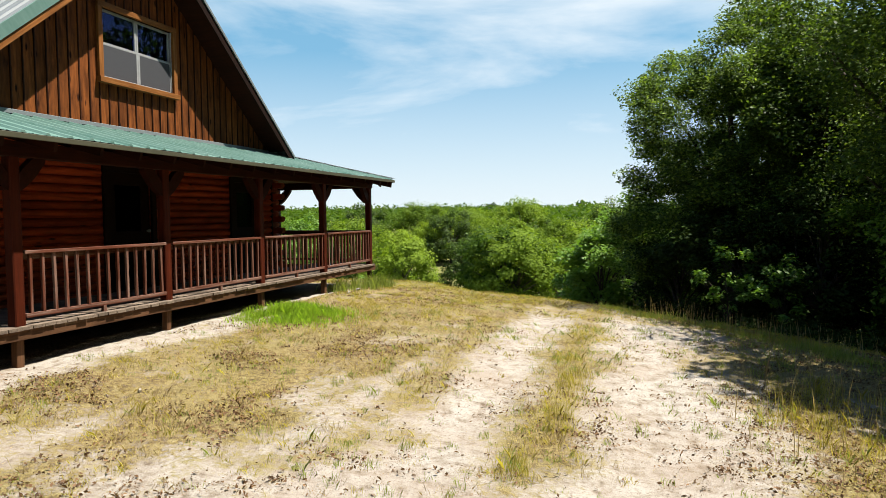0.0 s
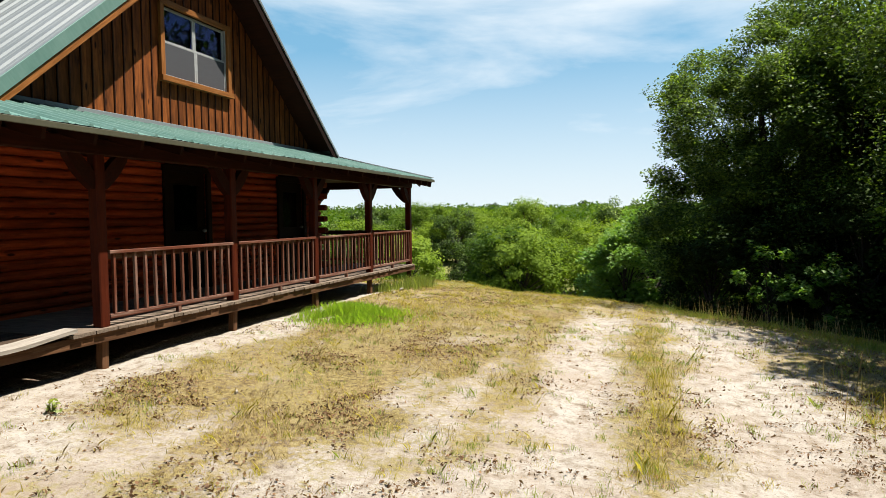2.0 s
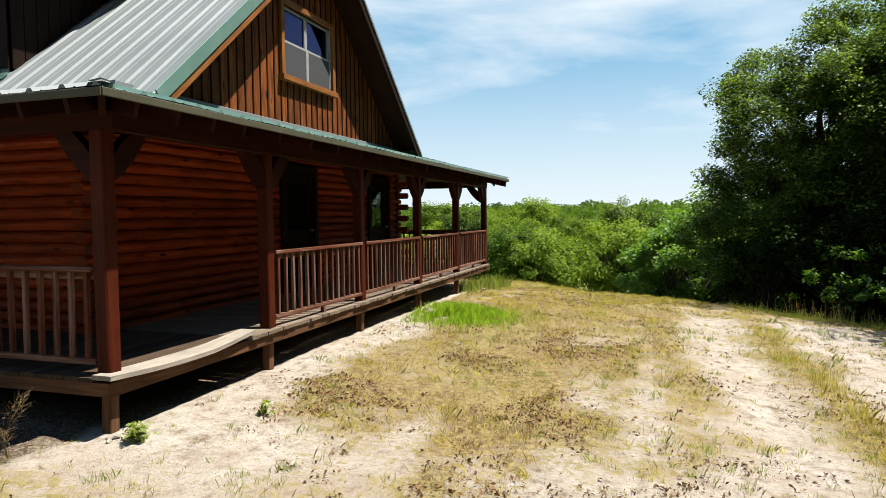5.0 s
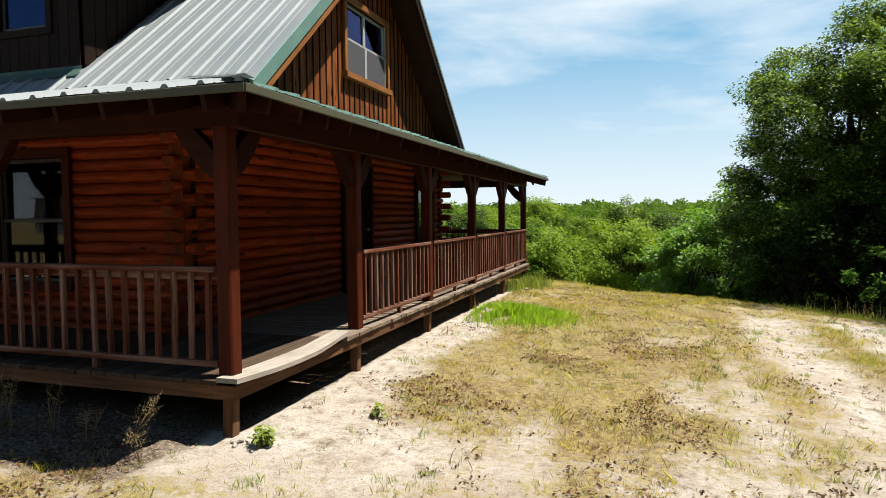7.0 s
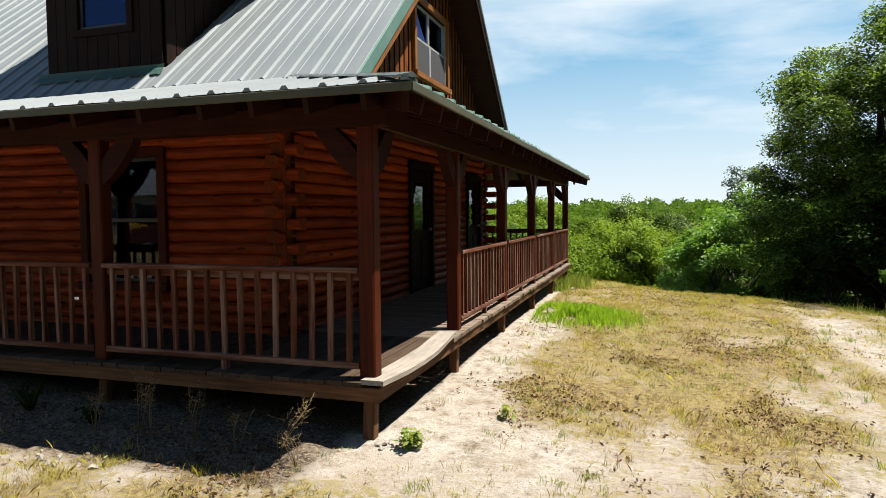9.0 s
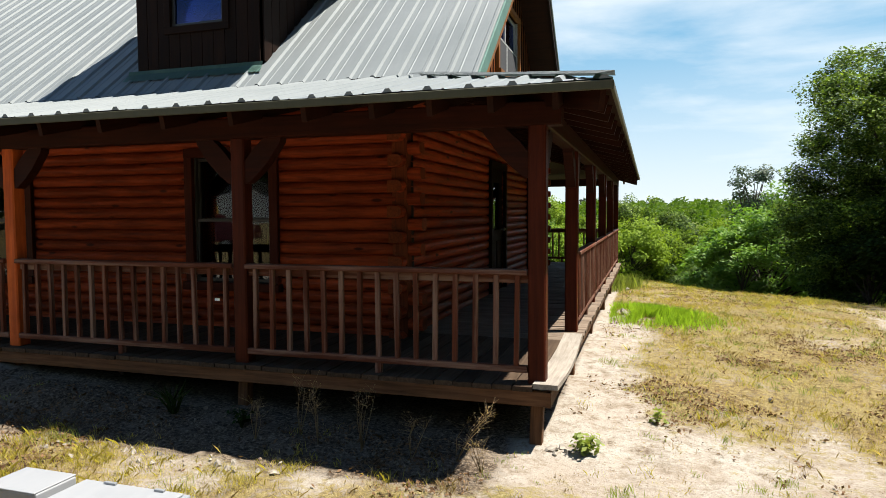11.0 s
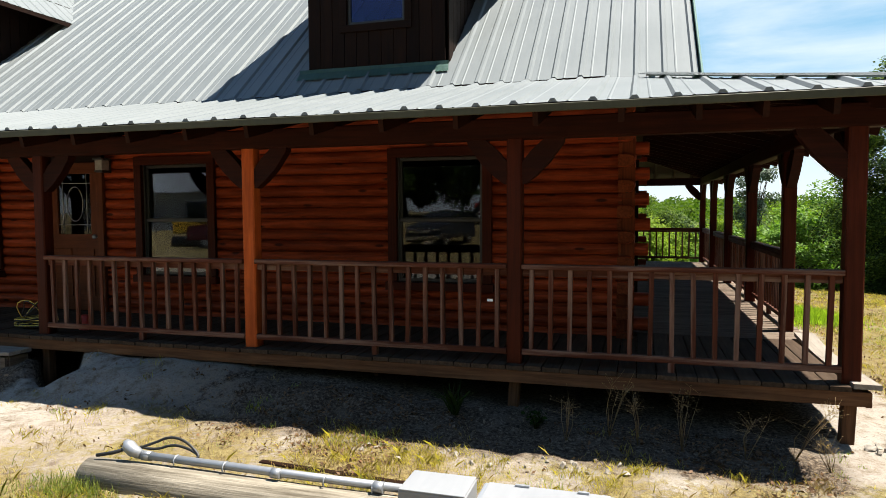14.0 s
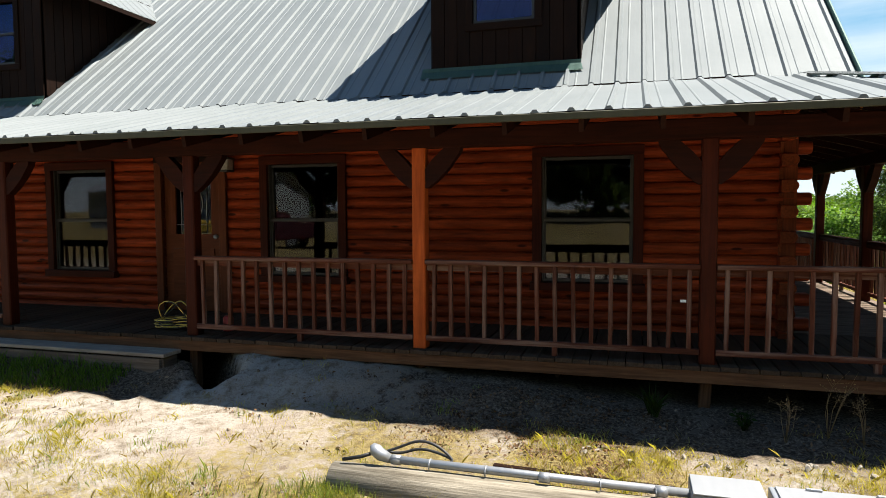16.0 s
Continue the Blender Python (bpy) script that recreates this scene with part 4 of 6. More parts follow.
# ---- dormers ----
def dormer(x0, x1):
    y0, zt = 2.33, 5.60
    dm = thing("roof_dormer", ((x0 + x1) / 2, y0, main_z(y0)), "board-clad gabled dormer with a small window, shade put into its colour", "dormer", "dormers on the main roof")
    mid, half = (x0 + x1) / 2, (x1 - x0) / 2
    wx, wz0, wz1 = 0.38, 4.10, 5.05
    zb = main_z(y0) - 0.02
    top = zt + 0.88 * half
    back = RIDGE_Y - (RIDGE_Z - zt) / ROOF_SLOPE
    bm = bmesh.new()
    for a, b_, c, d in ((x0, mid - wx, zb, zt), (mid + wx, x1, zb, zt), (mid - wx, mid + wx, zb, wz0), (mid - wx, mid + wx, wz1, zt)):
        box_bm(bm, a, y0 + 0.03, c, b_, y0 + 0.1, d)
    f = bm.faces.new([bm.verts.new(p) for p in ((x0, y0 + 0.03, zt), (x1, y0 + 0.03, zt), (mid, y0 + 0.03, top))])
    part("front_sheathing", bm, DARKW, dm)
    x = x0 + 0.08
    while x < x1 - 0.02:
        tz = zt + 0.88 * (half - abs(x - mid)) - 0.03
        for c, d in (((zb + 0.03, wz0 - 0.08), (wz1 + 0.08, tz)) if abs(x - mid) < wx + 0.06 else ((zb + 0.03, tz),)):
            # Dormer boards are toned near black, with the front's shade painted in.
            bar("siding_board", (x, y0 + 0.015, c), (x, y0 + 0.015, d), 0.158, 0.022, DARKW, dm, up=(0, 1, 0))
        x += 0.163
    for xs, s in ((x0, -1), (x1, 1)):
        bm = bmesh.new()
        tri = [(y0 + 0.03, zb), (y0 + 0.03, zt), (back, zt)]
        f0 = bm.faces.new([bm.verts.new((xs - 0.04 * s, q_, z)) for q_, z in tri])
        r = bmesh.ops.extrude_face_region(bm, geom=[f0])
        bmesh.ops.translate(bm, verts=[v for v in r["geom"] if isinstance(v, bmesh.types.BMVert)], vec=(0.04 * s, 0, 0))
        part("cheek_wall", bm, DARKW, dm)
        q_ = y0 + 0.12
        while q_ < back - 0.1:
            bar("siding_board", (xs + 0.012 * s, q_, main_z(q_) - 0.02), (xs + 0.012 * s, q_, zt), 0.17, 0.022, DARKW, dm, up=(1, 0, 0))
            q_ += 0.178
        over = 0.52
        e0 = zt - 0.88 * over
        be = RIDGE_Y - (RIDGE_Z - e0) / ROOF_SLOPE
        bt = RIDGE_Y - (RIDGE_Z - top) / ROOF_SLOPE
        pts = [(xs + over * s, y0 - 0.3, e0), (xs + over * s, be, e0), (mid, bt, top), (mid, y0 - 0.3, top)]
        slab("dormer_roof_deck", [(p[0], p[1], p[2] - 0.004) for p in (pts if s > 0 else pts[::-1])], 0.06, DARKW, dm)
        run = half + over
        sp = lambda u, v, l, xs=xs, s=s: (xs + over * s - v * s, u, e0 + 0.88 * v + 0.01 + l)
        ribbed("dormer_roof_panel", dm, y0 - 0.3, bt + 0.02, lambda u: max(0.0, (u - be) * ROOF_SLOPE / 0.88), lambda u: run, sp, ROOF, pitch=0.22, per=4, lift=0.016, seams=(be,))
    # flashing at the foot
    bm = bmesh.new()
    vs = [bm.verts.new(p) for p in ((x0 - 0.12, y0 - 0.02, zb + 0.09), (x1 + 0.03, y0 - 0.02, zb + 0.09), (x1 + 0.03, y0 - 0.03, main_z(y0 - 0.03) + 0.05), (x0 - 0.12, y0 - 0.03, main_z(y0 - 0.03) + 0.05), (x0 - 0.12, y0 - 0.14, main_z(y0 - 0.14) + 0.04), (x1 + 0.06, y0 - 0.14, main_z(y0 - 0.14) + 0.04))]
    bm.faces.new((vs[0], vs[1], vs[2], vs[3]))
    bm.faces.new((vs[3], vs[2], vs[5], vs[4]))
    bmesh.ops.solidify(bm, geom=bm.faces[:], thickness=0.004)
    part("apron_flashing", bm, GREEN, dm, "green metal apron flashing")
    for a, b_ in (((mid - wx - 0.09, y0 - 0.005, wz0 - 0.045), (mid + wx + 0.09, y0 - 0.005, wz0 - 0.045)), ((mid - wx - 0.09, y0 - 0.005, wz1 + 0.045), (mid + wx + 0.09, y0 - 0.005, wz1 + 0.045)), ((mid - wx - 0.045, y0 - 0.005, wz0), (mid - wx - 0.045, y0 - 0.005, wz1)), ((mid + wx + 0.045, y0 - 0.005, wz0), (mid + wx + 0.045, y0 - 0.005, wz1))):
        bar("window_trim", a, b_, 0.03, 0.09, DARKW, dm) if a[2] == b_[2] else bar("window_trim", a, b_, 0.09, 0.03, DARKW, dm, up=(0, 1, 0))
    bar("sash", (mid - wx, y0 + 0.04, wz0 + 0.02), (mid + wx, y0 + 0.04, wz0 + 0.02), 0.03, 0.04, DARKSASH, dm)
    bar("sash", (mid - wx, y0 + 0.04, (wz0 + wz1) / 2), (mid + wx, y0 + 0.04, (wz0 + wz1) / 2), 0.03, 0.035, DARKSASH, dm)
    for s in (-1, 1):
        bar("sash", (mid + s * (wx - 0.02), y0 + 0.04, wz0), (mid + s * (wx - 0.02), y0 + 0.04, wz1), 0.04, 0.03, DARKSASH, dm, up=(0, 1, 0))
    pane = bar("pane", (mid - wx, y0 + 0.05, (wz0 + wz1) / 2), (mid + wx, y0 + 0.05, (wz0 + wz1) / 2), 0.004, wz1 - wz0, BLUEGLASS, dm)
    pane.visible_shadow = False


dormer(-5.57, -3.76)
dormer(-13.55, -11.75)

# ---- porch: deck, posts, railings ----
deck = thing("porch_deck", (0, 0, 0.4), "weathered grey board porch deck on short posts", "deck")
x = -13.9
while x < -0.05:
    w = rng.uniform(0.134, 0.142)
    e = -0.055 + rng.uniform(-0.012, 0.012)
    # Front boards use the darkened copy, with the shade painted in.
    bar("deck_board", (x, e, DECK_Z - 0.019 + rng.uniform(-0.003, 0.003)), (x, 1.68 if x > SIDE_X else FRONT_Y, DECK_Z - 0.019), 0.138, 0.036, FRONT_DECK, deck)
    x += 0.146
y = 1.78
while y < 11.56:
    e = 0.055 + rng.uniform(-0.014, 0.012)
    bar("deck_board", (SIDE_X, y, DECK_Z - 0.019), (e, y, DECK_Z - 0.019 + rng.uniform(-0.003, 0.003)), 0.138, 0.036, DECK, deck)
    y += 0.146
bar("rim_board", (-13.9, -0.02, 0.459), (0.02, -0.02, 0.459), 0.04, 0.104, RIM, deck)
bar("rim_board", (0.005, -0.04, 0.457), (0.005, 11.56, 0.457), 0.04, 0.108, RIM, deck)
bar("rim_board", (0.0, 11.56, 0.452), (-6.0, 11.56, 0.452), 0.04, 0.118, RIM, deck)
for x in np.arange(-13.5, -0.3, 2.44):
    bar("joist", (x, 0.0, 0.44), (x, FRONT_Y, 0.44), 0.04, 0.14, DARKW, deck)
bar("joist", (-13.9, 0.7, 0.44), (-0.05, 0.7, 0.44), 0.04, 0.14, DARKW, deck)
bar("joist", (-0.85, 0.1, 0.44), (-0.85, 11.4, 0.44), 0.04, 0.14, DARKW, deck)
# warped loose edge board at the open corner bay
vs, fs = [], []
N = 22
for i in range(N + 1):
    f = i / N
    yy_ = -0.07 + 1.83 * f
    zz = DECK_Z + 0.008 - 0.014 * math.sin(math.pi * min(1, f * 1.15)) + 0.075 * max(0, f - 0.66) ** 1.2 * 1.7
    tw = 0.02 * math.sin(3 * f)
    for dx, dz in ((-0.10, 0.018), (0.075 + 0.01 * math.sin(4 * f), 0.018 - tw), (0.075 + 0.01 * math.sin(4 * f), -0.018 - tw), (-0.10, -0.018)):
        vs.append((yy_, -dx, zz + dz))
for i in range(N):
    for k in range(4):
        fs.append((4 * i + k, 4 * i + (k + 1) % 4, 4 * i + 4 + (k + 1) % 4, 4 * i + 4 + k))
fs += [(3, 2, 1, 0), (4 * N, 4 * N + 1, 4 * N + 2, 4 * N + 3)]
tagged(place("deck_edge_board", mesh("deck_edge_board", vs, fs, PALE_DECK), None, pose(0, 0, 0, 0, 0, 90)), "warped loose grey board along the deck edge", "board")

PW = 0.126
SIDE_POSTS = [2.21, 4.50, 6.83, 9.14, 11.44]
FRONT_POSTS = [-2.53, -5.00, -7.46, -9.92, -12.38]
BEAM_B, BEAM_T = 2.38, 2.55


def porch_post(x, y, ways, PW=0.126, mat=None):
    g = float(ground_z(x, y)) - 0.05
    p = thing("porch_post", (x, y, DECK_Z), "square red-brown wooden porch post with curved knee braces", "post", "posts of the porch")
    bar("post", (x, y, DECK_Z + 0.001), (x, y, BEAM_B), PW, PW, mat or POST, p, up=(0, 1, 0), c=0.012)
    bar("stub_post", (x + rng.uniform(-0.02, 0.02), y, g), (x, y, 0.392), 0.09, 0.09, RIM, p, up=(0, 1, 0), c=0.006, label="unpainted stub post under the deck")
    for dx, dy in ways:
        # knee brace with a hollowed lower edge
        bm = bmesh.new()
        d = Vector((dx, dy, 0))
        n_ = Vector((-dy, dx, 0)) * 0.045
        o = Vector((x, y, 0)) + d * (PW / 2 - 0.004)
        out = [(0, BEAM_B - 0.36), (0.03, BEAM_B - 0.36), (0.12, BEAM_B - 0.29), (0.22, BEAM_B - 0.19), (0.33, BEAM_B - 0.04), (0.34, BEAM_B), (0.18, BEAM_B), (0.07, BEAM_B - 0.10), (0, BEAM_B - 0.19)]
        loops = [[bm.verts.new(o + d * u + Vector((0, 0, z)) + n_ * s) for u, z in out] for s in (-1, 1)]
        bm.faces.new(loops[0])
        bm.faces.new(loops[1][::-1])
        for i in range(len(out)):
            j = (i + 1) % len(out)
            bm.faces.new((loops[0][i], loops[1][i], loops[1][j], loops[0][j]))
        part("knee_brace", bm, BEAMW, p)
    return p


CORNER = (-0.088, 0.085)
porch_post(*CORNER, ((-1, 0), (0, 1)), 0.126)
for x in FRONT_POSTS:
    # The post at x -5.00 has its bright sun patch painted as orange wood.
    p = porch_post(x, 0.085, ((-1, 0), (1, 0)), mat=LIT_POST if x == -5.00 else None)
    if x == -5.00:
        tagged(p, "square porch post, reflected sunlight put into its orange-brown colour")
for y in SIDE_POSTS:
    porch_post(-0.085, y, ((0, -1), (0, 1)) if y < 11 else ((0, -1), (-1, 0)))
for x in (-2.6, -5.0):
    porch_post(x, 11.44, ((-1, 0), (1, 0)))
beam = thing("porch_beam", (-0.085, 0.085, BEAM_B), "long red-brown porch beam resting on the posts", "beam")
bar("front_beam", (-14.0, 0.085, (BEAM_B + BEAM_T) / 2), (0.08, 0.085, (BEAM_B + BEAM_T) / 2), 0.13, BEAM_T - BEAM_B, BEAMW, beam, c=0.01)
bar("side_beam", (-0.085, 0.152, (BEAM_B + BEAM_T) / 2), (-0.085, 11.55, (BEAM_B + BEAM_T) / 2), 0.13, BEAM_T - BEAM_B, BEAMW, beam, c=0.01)
bar("back_beam", (-0.152, 11.44, (BEAM_B + BEAM_T) / 2), (-6.0, 11.44, (BEAM_B + BEAM_T) / 2), 0.13, BEAM_T - BEAM_B, BEAMW, beam, c=0.01)


def railing(p0, p1):
    p0, p1 = Vector(p0), Vector(p1)
    d = (p1 - p0).normalized()
    L = (p1 - p0).length
    r = thing("porch_railing", ((p0 + p1) / 2).to_tuple()[:2] + (DECK_Z,), "brown wooden railing with square balusters between porch posts", "railing", "railings of the porch")
    Z = lambda p, z: (p.x, p.y, DECK_Z + z)
    bar("top_rail", Z(p0, 0.798), Z(p1, 0.798), 0.088, 0.040, RAILW, r, c=0.006)
    side = Vector((d.y, -d.x, 0))
    inner = side * -0.030
    bar("sub_rail", Z(p0 + inner, 0.748), Z(p1 + inner, 0.748), 0.034, 0.060, RAILW, r, c=0.004)
    bar("bottom_rail", Z(p0, 0.100), Z(p1, 0.100), 0.050, 0.050, RAILW, r, c=0.005)
    n = max(3, int(round(L / 0.152)))
    for i in range(n):
        q = p0 + d * (L * (i + 0.5) / n) + side * 0.006
        lean = rng.uniform(-0.005, 0.005)
        bar("baluster", (q.x + lean * d.x, q.y + lean * d.y, DECK_Z + 0.1255), (q.x - lean * d.x, q.y - lean * d.y, DECK_Z + 0.7775), 0.036, 0.036, RAILW, r, up=(0, 1, 0), c=0.003)
    q = (p0 + p1) / 2
    bar("rail_block", (q.x, q.y, DECK_Z), (q.x, q.y, DECK_Z + 0.078), 0.05, 0.05, RAILW, r, up=(0, 1, 0))
    return r


h = PW / 2 + 0.002
RX, RY = -0.045, 0.045
railing((FRONT_POSTS[0] + h, RY, 0), (CORNER[0] - h - 0.002, RY, 0))
railing((FRONT_POSTS[1] + h, RY, 0), (FRONT_POSTS[0] - h, RY, 0))
railing((FRONT_POSTS[2] + h, RY, 0), (FRONT_POSTS[1] - h, RY, 0))
railing((FRONT_POSTS[4] + h, RY, 0), (FRONT_POSTS[3] - h, RY, 0))
for a, b_ in zip(SIDE_POSTS, SIDE_POSTS[1:]):
    railing((RX, a + h, 0), (RX, b_ - h, 0))
railing((-0.085 - h, 11.48, 0), (-2.6 + h, 11.48, 0))
railing((-2.6 - h, 11.48, 0), (-5.0 + h, 11.48, 0))

# ---- entrance step ----
stp = thing("entrance_step", (-9.2, -0.15, 0.1), "low weathered plank step in front of the porch", "step")
for k, y in enumerate((-0.245, -0.115)):
    bar("tread", (-10.85, y, 0.402), (-7.54, y, 0.402), 0.125, 0.036, PALE_DECK, stp)
bar("riser", (-10.85, -0.285, 0.27), (-7.6, -0.285, 0.27), 0.036, 0.19, DECK, stp)
bar("side_board", (-7.6, -0.26, 0.27), (-7.6, -0.06, 0.27), 0.036, 0.19, DECK, stp)

# ---- trees ----
def leaf_cards(name, centres, size, r, mat, flat=0.55, slim=0.55, out=None, facing=1.3):
    """Many small pointed leaves, one folded quad each."""
    n = len(centres)
    nrm = r.normal(size=(n, 3))
    nrm[:, 2] = np.abs(nrm[:, 2]) + flat
    if out is not None:
        nrm = nrm * 0.55 + out * facing
    nrm /= np.linalg.norm(nrm, axis=1)[:, None]
    a = np.cross(nrm, r.normal(size=(n, 3)))
    a /= np.linalg.norm(a, axis=1)[:, None] + 1e-9
    b_ = np.cross(nrm, a)
    s = (size * r.uniform(0.6, 1.35, n))[:, None]
    v = np.stack([centres - a * s * 0.5, centres + b_ * s * slim * 0.5 + nrm * s * 0.08, centres + a * s * 0.5, centres - b_ * s * slim * 0.5 + nrm * s * 0.08], 1).reshape(-1, 3)
    me = bpy.data.meshes.new(name)
    me.vertices.add(4 * n)
    me.vertices.foreach_set("co", v.astype(np.float32).ravel())
    me.loops.add(4 * n)
    me.loops.foreach_set("vertex_index", np.arange(4 * n, dtype=np.int32))
    me.polygons.add(n)
    me.polygons.foreach_set("loop_start", np.arange(0, 4 * n, 4, dtype=np.int32))
    me.materials.append(mat)
    me.update(calc_edges=True)
    return me


def make_tree(name, x, y, h, rad, seed, leaves, leaf, mat, label, low=0.28, clumps=60, group="", z=None, puff=(0.17, 0.34), boughs=0):
    """A tapered, forked trunk with limbs to leaf clumps; uneven outline with gaps."""
    r = np.random.default_rng(seed)
    g = float(ground_z(x, y)) - 0.1 if z is None else z
    tr = thing(name, (x, y, g), label, "tree", group)
    mid = np.array([0, 0, h * (1 + low) / 2])
    half = np.array([rad, rad, h * (1 - low) / 2])
    cs = []
    while len(cs) < clumps:
        d = r.normal(size=3)
        d /= np.linalg.norm(d)
        k = r.uniform(0.25, 1.0) ** 0.45
        bump_ = 1 + 0.30 * math.sin(3.1 * math.atan2(d[1], d[0]) + seed) * math.cos(2.3 * d[2] + seed)
        cs.append(mid + half * d * k * bump_ * np.array([1, 1, 1.0]))
    if boughs:
        heads = []
        for i in range(boughs):
            d = np.array([math.cos(2.4 * i), math.sin(2.4 * i), 0.0]) * math.sqrt(1 - (1 - 2 * (i + 0.5) / boughs) ** 2)
            d[2] = 1 - 2 * (i + 0.5) / boughs
            heads.append((mid + half * d * (r.uniform(0.2, 0.5) if i % 4 == 1 else r.uniform(0.66, 0.84)), rad * r.uniform(0.26, 0.38)))
        cs = []
        for i in range(clumps):
            head, size = heads[i % boughs]
            d = r.normal(size=3) + 0.9 * (head - mid) / half
            cs.append(head + d / np.linalg.norm(d) * size * np.array([1, 1, 0.85]) * r.uniform(0.45, 1.05))
    cs = np.array(cs)
    bm = bmesh.new()
    lean = r.normal(size=2) * 0.04 * h
    trunk = [(lean[0] * f**2, lean[1] * f**2, h * 0.78 * f) for f in np.linspace(0, 1, 7)]
    r0 = 0.022 * h + (0.03 if h > 3 else -0.03)
    tube_bm(bm, trunk, [r0 * (1.25 if i == 0 else 1 - 0.14 * i) for i in range(7)], 8)
    for c in cs[:: max(1, clumps // 26)]:
        f = float(np.clip(c[2] / h * r.uniform(0.45, 0.75), 0.12, 0.85))
        p = np.array([lean[0] * f**2, lean[1] * f**2, h * 0.88 * f])
        m1 = p + (c - p) * 0.5 + np.array([r.normal() * 0.1, r.normal() * 0.1, 0.06 * h * r.random()])
        rr = r0 * (1 - 0.8 * f) * 0.42
        tube_bm(bm, [p, m1, c], [rr, rr * 0.6, rr * 0.22], 5, False)
    part("trunk", bm, BARK, tr)
    tr.children[0].matrix_basis = Matrix()
    per = leaves // clumps
    pts, outs = [], []
    for c in cs:
        cr = rad * r.uniform(*puff)
        o = r.normal(size=(per, 3))
        o /= np.linalg.norm(o, axis=1)[:, None]
        k = r.random(per)[:, None] ** 0.36
        lump_ = 1 + 0.22 * np.sin(4 * o[:, :1] + 3 * o[:, 1:2] + seed) * np.sin(5 * o[:, 2:])
        outs.append(o * 0.6 + (c - mid) / half * 0.5)
        pts.append(c + o * k * lump_ * np.array([1, 1, 0.72]) * cr)
    pts, outs = np.concatenate(pts), np.concatenate(outs)
    keep = pts[:, 2] > 0.25
    pts, outs = pts[keep], outs[keep]
    ob = place("crown", leaf_cards("crown", pts, leaf, r, mat, slim=0.85 if leaf > 0.3 else 0.6, flat=0.55 if leaf > 0.3 else 1.0, out=outs, facing=1.2 if leaf > 0.3 else 0.25), None)
    ob.parent = tr
    return tr


OAK = "broad oak tree with dense dark green leaves"
make_tree("oak_tree", 9.0, 20.7, 11.9, 4.15, 24, 240000, 0.104, LEAF, OAK, -0.04, 600, "trees at the wood edge", puff=(0.10, 0.17), boughs=62)
make_tree("oak_tree", 11.6, 19.4, 12.0, 3.5, 12, 130000, 0.110, LEAF, OAK, 0.06, 400, "trees at the wood edge", puff=(0.11, 0.19), boughs=48)
make_tree("oak_tree", 15.6, 17.5, 11.5, 4.0, 13, 14000, 0.15, LEAF_MID, OAK, 0.22, 60, "trees at the wood edge")
make_tree("oak_tree", 12.0, 26.0, 10.5, 3.9, 14, 16000, 0.22, LEAF_MID, OAK, 0.12, 70, "trees at the wood edge")
make_tree("oak_tree", 19.5, 21.0, 11.0, 4.4, 15, 10000, 0.2, LEAF_MID, OAK, 0.1, 70, "trees at the wood edge")
make_tree("oak_tree", 15.5, 27.0, 11.0, 4.4, 16, 10000, 0.2, LEAF_MID, OAK, 0.1, 70, "trees at the wood edge")
make_tree("oak_tree", 12.5, 10.2, 10.5, 3.0, 17, 44000, 0.090, LEAF, "oak tree with sunlit green leaves and open limbs", 0.34, 42, "trees at the wood edge")
make_tree("oak_tree", 12.6, 6.7, 10.0, 2.4, 19, 16000, 0.13, LEAF, OAK, 0.45, 60, "trees at the wood edge")
make_tree("oak_tree", 11.7, 12.3, 11.0, 3.7, 23, 54000, 0.092, LEAF, OAK, 0.28, 110, "trees at the wood edge")
make_tree("oak_tree", 16.5, 11.5, 12.0, 4.0, 18, 18000, 0.15, LEAF_MID, OAK, 0.2, 70, "trees at the wood edge")
make_tree("light_tree", 5.5, 26.8, 7.4, 3.0, 21, 24000, 0.17, LEAF_LIGHT, "light green young broadleaf tree at the wood edge", 0.06, 50, "trees at the wood edge")
make_tree("light_tree", 4.4, 25.2, 5.0, 1.9, 22, 9000, 0.15, LEAF_LIGHT, "light green young broadleaf tree at the wood edge", 0.04, 40, "trees at the wood edge")
# Left of x 11.7 leaf colour carries the shade, right of it the sun.
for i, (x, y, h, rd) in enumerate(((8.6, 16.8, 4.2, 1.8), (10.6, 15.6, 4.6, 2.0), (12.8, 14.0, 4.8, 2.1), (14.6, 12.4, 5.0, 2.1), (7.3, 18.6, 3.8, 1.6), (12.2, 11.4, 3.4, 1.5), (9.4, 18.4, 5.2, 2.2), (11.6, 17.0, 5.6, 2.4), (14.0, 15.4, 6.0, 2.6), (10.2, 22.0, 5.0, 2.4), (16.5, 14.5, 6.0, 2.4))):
    make_tree("understorey_tree", x, y, h, rd, 31 + i, 12000, 0.13, LEAF_MID if x > 11.7 else LEAF_DARK, "understorey tree with light and shade put into its leaf colour", 0.06, 40, "understorey of the wood edge")
for i, (x, y, h, rd) in enumerate(((8.3, 14.7, 2.5, 0.7), (9.4, 13.9, 2.1, 0.7), (8.9, 15.9, 3.4, 0.8))):
    make_tree("sapling", x, y, h, rd, 41 + i, int(1000 * rd), 0.13, LEAF_LIGHT, "sunlit light green sapling before the dark wood", 0.3, 20, "saplings at the wood edge")

